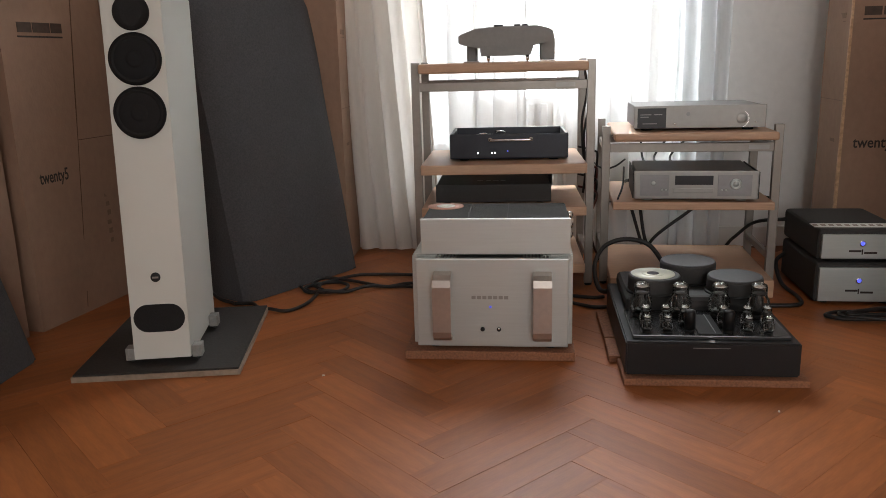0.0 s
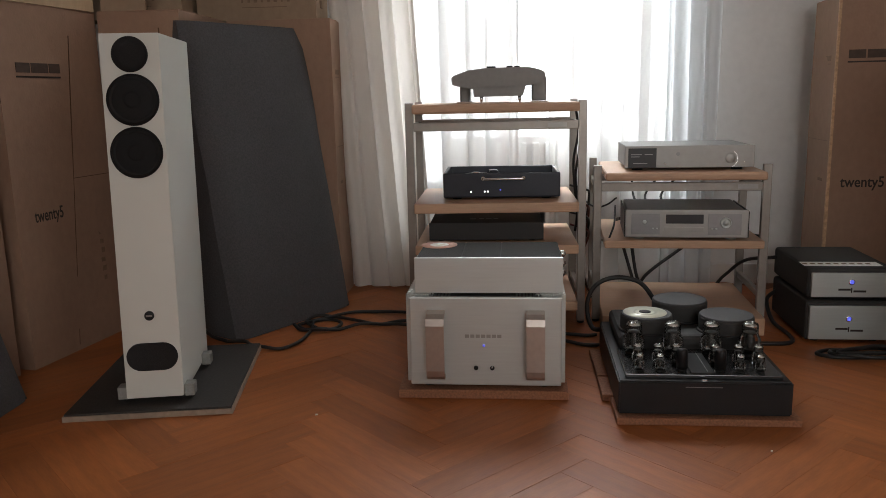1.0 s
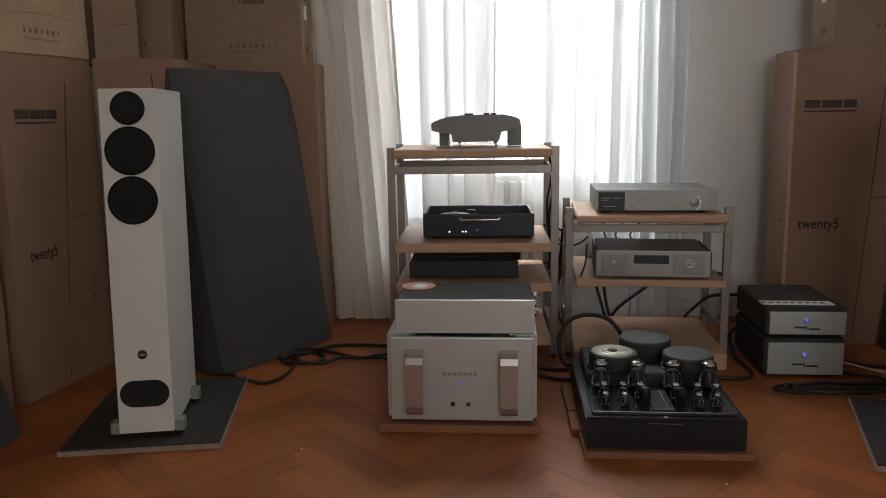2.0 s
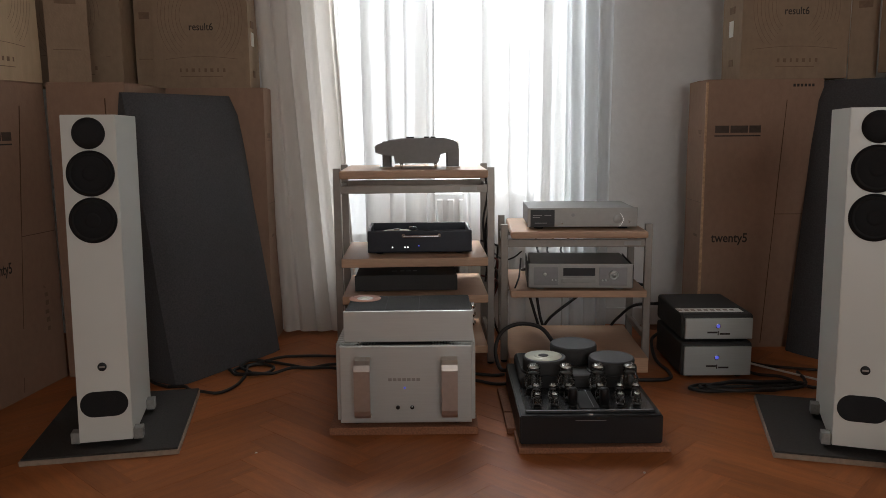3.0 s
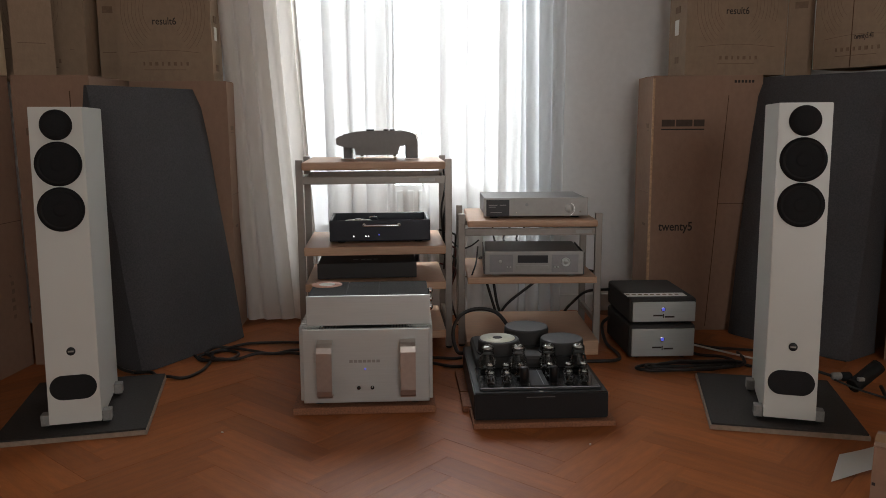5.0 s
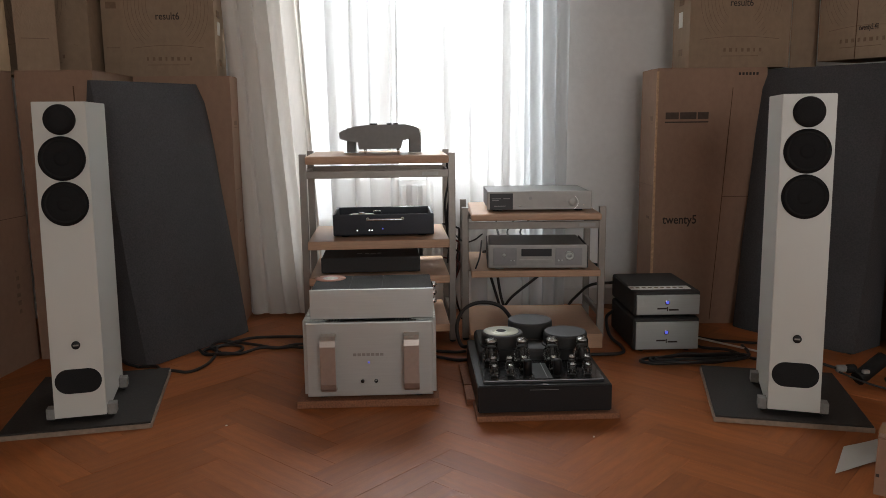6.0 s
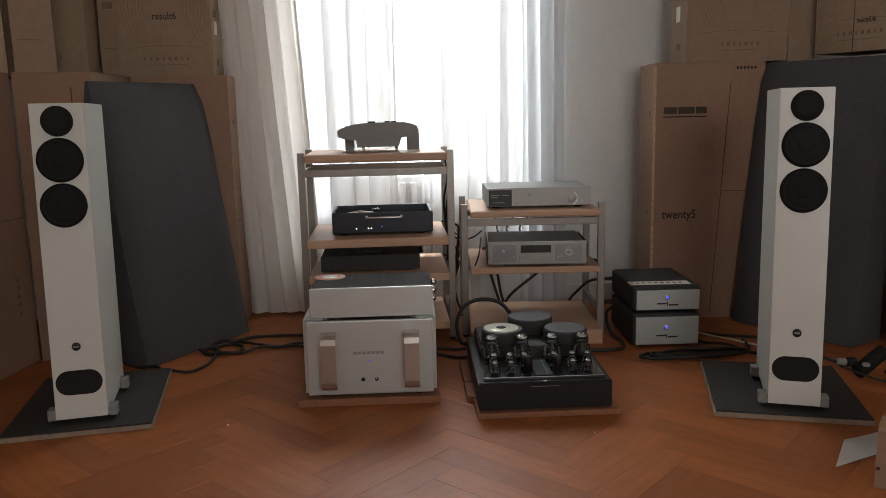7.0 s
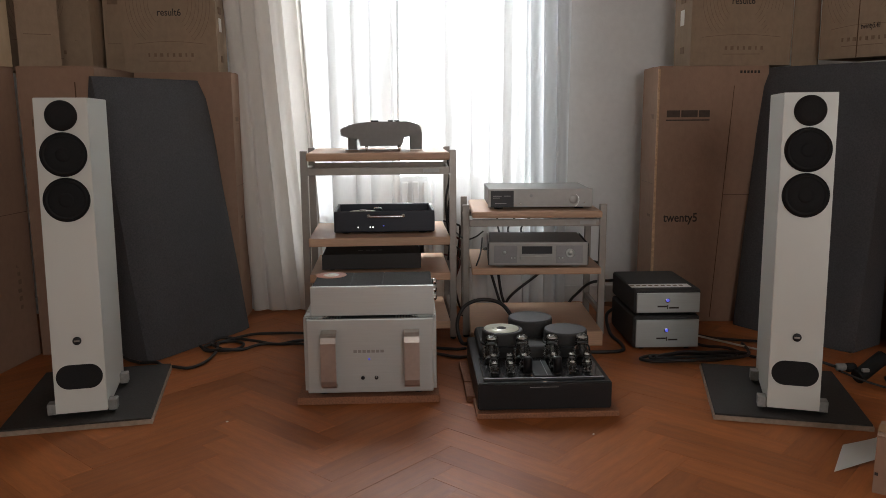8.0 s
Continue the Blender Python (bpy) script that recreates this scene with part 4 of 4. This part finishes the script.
def valve(parent, x, y, z, h, r, dark=False):
    v = part("valve", lathe([(r * 0.80, 0), (r * 0.84, h * 0.10), (r * 0.6, h * 0.11), (r * 0.55, h * 0.13)], (x, y, z), 18), M_RUBBER, parent, "small shielded tube" if dark else "glass vacuum tube")
    if dark:
        part("shield", lathe([(r, h * 0.14), (r, h * 0.88), (r * 0.85, h * 0.97), (r * 0.3, h)], (x, y, z), 18), M_BLACK, v)
        return
    prof = [(r * 0.66, h * 0.10), (r * 0.98, h * 0.16), (r * 1.08, h * 0.30), (r * 1.06, h * 0.44), (r * 0.98, h * 0.53), (r * 0.82, h * 0.60), (r * 0.78, h * 0.66), (r * 0.78, h * 0.86),
            (r * 0.72, h * 0.92), (r * 0.45, h * 0.96), (r * 0.12, h * 0.97)]
    part("glass_bulb", lathe(prof, (x, y, z), 24), M_BULB, v)
    part("silvered_top", lathe([(r * 0.74, h * 0.865), (r * 0.73, h * 0.88), (r * 0.67, h * 0.91), (r * 0.42, h * 0.945), (r * 0.10, h * 0.955)], (x, y, z), 20), M_GETTER, v)
    for k in range(3):
        a = radians(40 + 120 * k)
        part("getter_ring", lathe([(r * 0.10, h * 0.94), (r * 0.10, h * 0.965), (r * 0.05, h * 0.975)], (x + r * 0.36 * math.cos(a), y + r * 0.36 * math.sin(a), z), 8), M_GETTER, v)
    part("plate", box(x - r * 0.20, x + r * 0.20, y - r * 0.16, y + r * 0.16, z + h * 0.22, z + h * 0.66, 0.002), M_PLATE, v)
    for sx in (-1, 1):
        part("support_rod", lathe([(r * 0.035, h * 0.14), (r * 0.035, h * 0.80)], (x + sx * r * 0.48, y, z), 6), M_PLATE, v)
    for zz in (0.20, 0.67):
        part("spacer", lathe([(r * 0.62, h * zz), (r * 0.62, h * zz + 0.0012)], (x, y, z), 14), M_PLATE, v)


def valve_amp():
    W, D, H = 0.445, 0.555, 0.098
    ob = thing("valve_amplifier", pose(0.273, 2.262, 0.021, 0, 0, -2.0), "black valve amplifier with bare glass tubes and three domed transformers", "amplifier")
    part("chassis", prism([(0, 0.006), (W, 0.006), (W, H), (0, H)], 0, D, 0.004), M_BLACK, ob)
    dk = part("deck", box(0.020, W - 0.020, 0.024, 0.240, H, H + 0.011, 0.002), M_SMOKE, ob, "glossy black raised deck")
    part("meter_strip", box(W / 2 - 0.030, W / 2 + 0.030, 0.030, 0.19, H + 0.011, H + 0.015, 0.001), M_BLACK, ob)
    part("divider", box(W / 2 + 0.012, W / 2 + 0.014, 0.035, 0.19, H + 0.015, H + 0.0165), M_ALU_DK, ob)
    part("front_slot", box(W / 2 - 0.05, W / 2 + 0.045, -0.0012, 0.001, H - 0.0155, H - 0.0140), M_ALU_DK, ob)
    part("front_logo", box(W / 2 - 0.006, W / 2 + 0.006, 0.008, 0.013, H, H + 0.0025), M_CHROME, ob)
    part("rear_housing", box(0.026, W - 0.026, 0.245, D - 0.012, H - 0.002, H + 0.048, 0.022, 3), M_MATTBLACK, ob, "low black transformer housing")
    for k, (x, y, r, h) in enumerate(((0.115, 0.318, 0.076, 0.098), (0.236, 0.450, 0.084, 0.108), (0.346, 0.312, 0.079, 0.097))):
        t = part("transformer_cover", lathe([(r, 0), (r, h - 0.010), (r * 0.985, h - 0.004)], (x, y, H), 40), M_MATTBLACK, ob, "round black transformer can")
        part("can_top", lathe([(r * 0.985, h - 0.004), (r * 0.95, h - 0.0005), (r * 0.93, h)], (x, y, H), 40), M_CAN, t, "grey-black flat can top")
        part("base_ring", lathe([(r + 0.006, 0.048), (r + 0.006, 0.052), (r, 0.054)], (x, y, H), 40), M_BLACK, t)
    for x in (0.062, 0.170, 0.276, 0.382):
        valve(ob, x, 0.190, H + 0.010, 0.102, 0.0285)
    for x in (0.062, 0.116, 0.166, 0.268, 0.330, 0.382):
        valve(ob, x, 0.104, H + 0.010, 0.062, 0.0155)
    for x in (0.060, 0.114, 0.322, 0.374):
        valve(ob, x, 0.052, H + 0.010, 0.050, 0.0135)
    for x in (0.172, 0.272):
        valve(ob, x, 0.056, H + 0.010, 0.062, 0.0150, True)
    for x in (0.05, W - 0.05):
        for y in (0.05, D - 0.05):
            part("foot", lathe([(0.018, 0), (0.018, 0.006)], (x, y, 0), 14), M_RUBBER, ob)
    return ob


valve_amp()
optical_disc(pose(0.395, 2.578, 0.2172), 0.064, M_DISC, "shiny disc lying on a transformer can")


# ---- stacked monoblocks ----
def mono(z, h, label):
    W, D = 0.275, 0.40
    ob = thing("monoblock", pose(1.014, 2.942, z, 0, 0, -2.5), label, "amplifier", "stacked monoblocks")
    bm = box(-0.004, W + 0.004, 0.012, D, 0.008, h, 0.016, 3)
    part("case", bm, M_MATTBLACK, ob, "dark textured case")
    fp = part("front_panel", box(0.006, W - 0.004, 0.0, 0.013, 0.016, h - 0.016, 0.002), M_ALU, ob)
    b = part("power_button", lathe([(0.0075, -0.001), (0.0075, 0.002), (0.006, 0.003), (0.001, 0.003)], (W / 2 - 0.003, 0, h * 0.60), 20, "Y"), M_BLUE, fp, "blue lit button")
    part("ring", lathe([(0.0105, -0.001), (0.0105, 0.0015), (0.0075, 0.0018)], (W / 2 - 0.003, 0, h * 0.60), 20, "Y"), M_CHROME, b)
    for x0, x1, dz in ((-0.045, -0.005, 0.0), (-0.004, 0.0, -0.008), (0.004, 0.045, -0.006)):
        part("printed_mark", box(W / 2 + x0, W / 2 + x1, -0.0006, 0.001, h * 0.34 + dz, h * 0.34 + dz + (0.007 if abs(x1) > 0.001 else 0.018)), M_INK, fp)
    for x in (0.04, W - 0.04):
        for y in (0.05, D - 0.05):
            part("foot", lathe([(0.014, 0), (0.014, 0.012)], (x, y, 0), 12), M_RUBBER, ob)
    return ob


mono(0.0, 0.150, "silver-fronted black monoblock standing on the parquet")
mono(0.150, 0.115, "silver-fronted black monoblock stacked on another")
strip = thing("price_strip", pose(1.028, 2.985, 0.2653, 0, 0, -3.0), "white paper strip with printed lines on a monoblock", "paper")
part("sheet", box(-0.02, 0.235, 0.0, 0.062, 0, 0.0012), M_PAPER, strip)
for k in range(9):
    part("printed_mark", box(-0.018 + k * 0.026, -0.002 + k * 0.026, 0.022, 0.040, 0.0012, 0.0016), M_INK_FAINT, strip)

# ---- small carton and paper beside the camera's end ----
small_c, wsc = carton((1.252, 1.663), (1.449, 1.509), 0, 0.160, 0.12, "small brown carton standing open-sided on the parquet", 21, None, "loose cartons")
part("printed_mark", box(0.004, 0.012, -0.001, 0.0006, 0.05, 0.058), M_INK, small_c)
sheet = bmesh.new()
corners = [Vector(p) for p in ((1.219, 1.783, 0.0015), (1.499, 1.885, 0.0015), (1.624, 2.050, 0.0015), (1.343, 1.949, 0.0015))]
n = 8
vg = [[sheet.verts.new(corners[0].lerp(corners[1], i / n).lerp(corners[3].lerp(corners[2], i / n), j / n) + Vector((0, 0, 0.004 * math.sin(3 * i / n + 2 * j / n) ** 2))) for i in range(n + 1)] for j in range(n + 1)]
for j in range(n):
    for i in range(n):
        sheet.faces.new((vg[j][i], vg[j][i + 1], vg[j + 1][i + 1], vg[j + 1][i]))
r = bmesh.ops.solidify(sheet, geom=list(sheet.faces), thickness=0.0006)
tagged(part("paper_sheet", sheet, M_PAPER, None), "loose white sheet of paper lying on the parquet", "paper")

# ---- cables ----
R = 0.0065
def floor_run(name, plan, r, material, label, lift=0.0):
    """A cable lying on the floor along plan points, riding up a little where it crosses itself."""
    return cable(name, [(x, y, r + lift * (k % 2)) for k, (x, y) in enumerate(plan)], r, material, label)


floor_run("speaker_cable", [(-0.28, 3.29), (-0.43, 3.321), (-0.566, 3.343), (-0.651, 3.313), (-0.759, 3.224), (-0.812, 3.144), (-0.781, 3.10), (-0.717, 3.078), (-0.665, 3.114), (-0.653, 3.171), (-0.71, 3.229),
                            (-0.764, 3.19), (-0.752, 3.097), (-0.758, 2.942), (-0.808, 2.867), (-0.875, 2.876), (-0.93, 2.91), (-0.96, 2.938), (-1.03, 2.95)], R, M_CABLE, "black braided speaker cable looped on the parquet", 0.004)
floor_run("speaker_cable", [(-0.28, 3.21), (-0.416, 3.193), (-0.504, 3.166), (-0.595, 3.20), (-0.679, 3.261), (-0.768, 3.272), (-0.80, 3.21), (-0.775, 3.15), (-0.74, 3.12)], R, M_CABLE, "black braided speaker cable trailing over the parquet", 0.005)
floor_run("speaker_cable", [(-0.28, 3.09), (-0.408, 3.123), (-0.491, 3.165), (-0.571, 3.13), (-0.65, 3.096), (-0.717, 3.07), (-0.79, 3.09), (-0.83, 3.13)], R, M_CABLE, "black braided speaker cable crossing two others", 0.012)
cable("speaker_cable", [(-1.03, 2.95, R), (-1.06, 2.88, 0.05), (-1.07, 2.80, 0.12)], R, M_CABLE, "black cable rising to a loudspeaker's rear panel")
cable("power_cable", [(0.17, 2.97, R), (0.20, 2.95, R), (0.26, 2.91, R), (0.32, 2.92, R), (0.37, 2.99, R)], R, M_CABLE, "black power cable on the parquet")
cable("power_cable", [(0.17, 3.05, R), (0.20, 3.04, R), (0.27, 3.02, R), (0.31, 3.03, R)], R, M_CABLE, "black power cable on the parquet")
# thick loop rising behind the valve amplifier
cable("power_cable", [(0.33, 2.84, 0.09), (0.28, 2.90, 0.07), (0.265, 2.95, 0.14), (0.30, 2.99, 0.20), (0.37, 3.00, 0.225), (0.45, 2.99, 0.21), (0.50, 2.98, 0.15), (0.53, 2.97, 0.09), (0.56, 2.90, 0.075)], 0.008, M_CABLE, "thick black power cable arching behind an amplifier")
for x, z0, x1, y1, z1 in ((0.455, 0.335, 0.52, 3.62, 0.12), (0.51, 0.335, 0.545, 3.60, 0.10)):
    cable("signal_cable", [(x, 3.45, z0 + 0.03), (x, 3.60, z0 - 0.01), ((x + x1) / 2, 3.62, (z0 + z1) / 2), (x1, y1, z1), (x1 + 0.03, y1, max(0.02, z1 - 0.10))], 0.007, M_CABLE, "black signal cable hanging behind a rack")
cable("power_cable", [(0.98, 3.36, 0.30), (0.90, 3.60, 0.28), (0.80, 3.64, 0.24), (0.70, 3.64, 0.17), (0.60, 3.64, 0.09), (0.56, 3.66, 0.02)], 0.007, M_CABLE, "black cable sagging from a rack to the floor")
cable("power_cable", [(1.02, 3.30, 0.23), (0.96, 3.48, 0.18), (0.90, 3.55, 0.10), (0.84, 3.60, 0.03), (0.62, 3.66, 0.012)], 0.007, M_CABLE, "black cable sagging behind stacked amplifiers")
cable("power_cable", [(1.03, 3.30, 0.10), (0.985, 3.27, 0.07), (0.97, 3.15, 0.02), (0.985, 3.02, R), (0.95, 2.93, R), (0.80, 2.93, R), (0.745, 2.95, R)], 0.0075, M_CABLE, "black cable lying beside stacked amplifiers")
for dz, yy in ((0.0, 0.0), (0.045, 0.02), (0.09, 0.03), (0.15, 0.04)):
    cable("signal_cable", [(0.24, 3.34 + yy, 0.36 + dz), (0.30, 3.32 + yy, 0.345 + dz), (0.318, 3.40, 0.30 + dz), (0.30, 3.46, 0.20), (0.33, 3.52, 0.06), (0.38, 3.58, 0.012)], 0.0045, M_CABLE_RED if dz in (0.0, 0.09) else M_CABLE, "thin cable hanging between two racks")
cable("signal_cable", [(0.255, 3.30, 0.80), (0.262, 3.28, 0.72), (0.245, 3.28, 0.62), (0.250, 3.29, 0.52), (0.262, 3.30, 0.42), (0.255, 3.30, 0.34)], 0.005, M_CABLE, "thin black cable hanging along a rack post")
cable("signal_cable", [(0.268, 3.36, 0.78), (0.272, 3.33, 0.66), (0.258, 3.33, 0.56), (0.266, 3.34, 0.44), (0.272, 3.36, 0.36)], 0.005, M_CABLE, "thin black cable hanging along a rack post")
cable("signal_cable", [(0.30, 3.56, 0.44), (0.34, 3.40, 0.42), (0.385, 3.38, 0.43), (0.43, 3.43, 0.45)], 0.0036, M_CABLE, "grey-black cable running into a disc player")
cable("signal_cable", [(0.36, 3.20, 0.30), (0.37, 3.16, 0.345), (0.39, 3.20, 0.385), (0.425, 3.42, 0.42)], 0.0036, M_CABLE, "black cable bent up behind a disc player")
for x, x1 in ((0.52, 0.525), (0.65, 0.575), (0.735, 0.64)):
    cable("signal_cable", [(x + 0.02, 3.50, 0.640), (x + 0.01, 3.60, 0.600), (x, 3.62, 0.54), (x1, 3.60, 0.44), (x1, 3.44, 0.41)], 0.0048, M_CABLE, "black signal cable hanging between two components")
# coil on the floor before the monoblocks
coil = []
for k in range(34):
    a = 2 * math.pi * k / 13
    coil.append((1.165 + (0.185 + 0.012 * math.sin(k)) * math.cos(a) + 0.003 * k, 2.815 - 0.0012 * k + (0.05 + 0.010 * math.cos(2.3 * k)) * math.sin(a), R + 0.0085 * (k / 13)))
coil += [(1.42, 2.82, 0.01), (1.48, 2.88, 0.01), (1.50, 2.98, 0.01)]
cable("speaker_cable", coil, R, M_CABLE, "coiled black speaker cable lying on the parquet")
cable("speaker_cable", [(1.245, 3.20, 0.03), (1.31, 3.00, R), (1.40, 2.90, R + 0.01), (1.47, 2.80, R), (1.52, 2.72, 0.04)], R, M_CABLE, "black speaker cable running to a loudspeaker")
cable("power_cable", [(1.35, 3.13, 0.008), (1.40, 3.06, 0.008), (1.47, 2.96, 0.010), (1.53, 2.87, 0.012)], 0.0045, M_CABLE_WHITE, "thin white cable lying on the parquet")
cable("speaker_cable", [(1.30, 3.20, 0.010), (1.40, 3.09, 0.008), (1.50, 3.04, 0.008), (1.62, 2.99, 0.010)], 0.006, M_CABLE, "black cable crossing the parquet")
cable("speaker_cable", [(1.47, 2.58, 0.10), (1.55, 2.53, 0.085), (1.625, 2.48, 0.066)], 0.0055, M_CABLE, "black cable plugged in behind a loudspeaker")
plug = thing("mains_plug", pose(1.69, 2.45, 0), "bulky black mains plug with a grey collar on the floor", "plug")
part("plug_body", tube([(0.0, 0.0, 0.034), (0.03, 0.008, 0.048), (0.075, 0.02, 0.075), (0.115, 0.03, 0.098)], 0.027, 10, 4), M_RUBBER, plug)
part("pin_face", box(0.005, 0.030, -0.028, -0.012, 0.060, 0.073, 0.004), M_FELT, plug, "grey pin face")
part("sleeve", lathe([(0.012, 0), (0.017, 0.008), (0.017, 0.034), (0.012, 0.040)], (-0.030, 0.03, 0.062), 16, "X"), M_RUBBER, plug)
part("collar", lathe([(0.009, 0), (0.014, 0.006), (0.014, 0.034), (0.011, 0.038)], (-0.066, 0.03, 0.064), 16, "X"), M_FELT, plug, "grey plastic collar")
cable("power_cable", [(1.63, 2.47, 0.055), (1.70, 2.42, 0.03), (1.80, 2.36, R), (1.83, 2.28, R), (1.95, 2.10, R)], 0.004, M_CABLE, "thin black cable hanging from a plug")
cable("power_cable", [(1.80, 2.45, 0.03), (1.78, 2.36, R), (1.80, 2.22, R), (1.92, 2.05, R), (2.05, 1.9, R)], 0.007, M_CABLE, "black cable trailing over the parquet")

# ---- crumbs on the floor ----
for x, y, a in ((-0.553, 2.303, 20), (0.62, 2.10, 70)):
    scrap = part("paper_scrap", prism([(-0.004, 0.0), (0.0045, 0.0), (0.003, 0.002), (-0.002, 0.003)], -0.002, 0.003), M_PAPER, None)
    scrap.matrix_world = pose(x, y, 0.0, 0, 0, a)
    tagged(scrap, "tiny torn white paper scrap lying on parquet", "scrap", "paper scraps")


# ---- parquet ----
def parquet():
    """Herringbone strips at 45 degrees; the strips nearest to the walk are pieces of their own, the rest one sheet."""
    L, w, g, t = 0.488, 0.0976, 0.00012, 0.012
    u, v = Vector((1, 1, 0)).normalized(), Vector((-1, 1, 0)).normalized()
    org = Vector((-0.178, 2.12, 0))
    floor = structure("floor", box(XL, XR, YB, YF, -0.06, -0.006), M_GAP, "worn orange-brown oak herringbone parquet", "floor")

    def strip_bm(c=None, a=0.0, bm=None):
        bm = bm or bmesh.new()
        h, k, b = L / 2 - g, w / 2 - g, 0.0004
        rot = Matrix.Rotation(a, 4, "Z")
        c = c or Vector((0, 0, 0))
        ring = []
        for z, e in ((-t, 0), (-b, 0), (0, b)):
            ring.append([bm.verts.new(c + rot @ Vector((sx * (h - e), sy * (k - e), z))) for sx, sy in ((-1, -1), (1, -1), (1, 1), (-1, 1))])
        for p, q in zip(ring, ring[1:]):
            for i in range(4):
                bm.faces.new((p[i], p[(i + 1) % 4], q[(i + 1) % 4], q[i]))
        bm.faces.new(ring[2])
        return bm

    shared = part("strip", strip_bm(), M_PARQUET, None)
    mesh = shared.data
    bpy.data.objects.remove(shared)
    n, rnd = 0, random.Random(3)
    far = {45.0: bmesh.new(), 135.0: bmesh.new()}
    for i in range(-60, 60):
        for j in range(-8, 9):
            base = Vector((i * w, i * w)) + Vector((j * L, -j * L))
            for (cu, cv), ang in (((L / 2, w / 2), 45.0), ((L + w / 2, w - L / 2), 135.0)):
                c = org + u * (base.x + cu) + v * (base.y + cv)
                if not (XL - 0.05 < c.x < XR + 0.05 and YB - 0.05 < c.y < YF + 0.05):
                    continue
                a = rnd.uniform(-0.001, 0.001)
                flip = math.pi if rnd.random() < 0.5 else 0
                dz = rnd.uniform(-0.0007, 0.0)
                if -2.0 < c.x < 2.2 and 0.95 < c.y < 3.7 and n < 300:
                    ob = new("strip", mesh)
                    ob.parent = floor
                    ob.matrix_basis = Matrix.Translation((c.x, c.y, dz)) @ Matrix.Rotation(radians(ang) + a + flip, 4, "Z")
                    n += 1
                else:
                    p = Matrix.Rotation(-radians(ang), 4, "Z") @ Vector((c.x, c.y, dz))
                    strip_bm(p, a, far[ang])
    for ang, bm in far.items():
        ob = tagged(part("strips", bm, M_PARQUET_FAR, floor), kind="stuff")
        ob.matrix_basis = Matrix.Rotation(radians(ang), 4, "Z")


parquet()
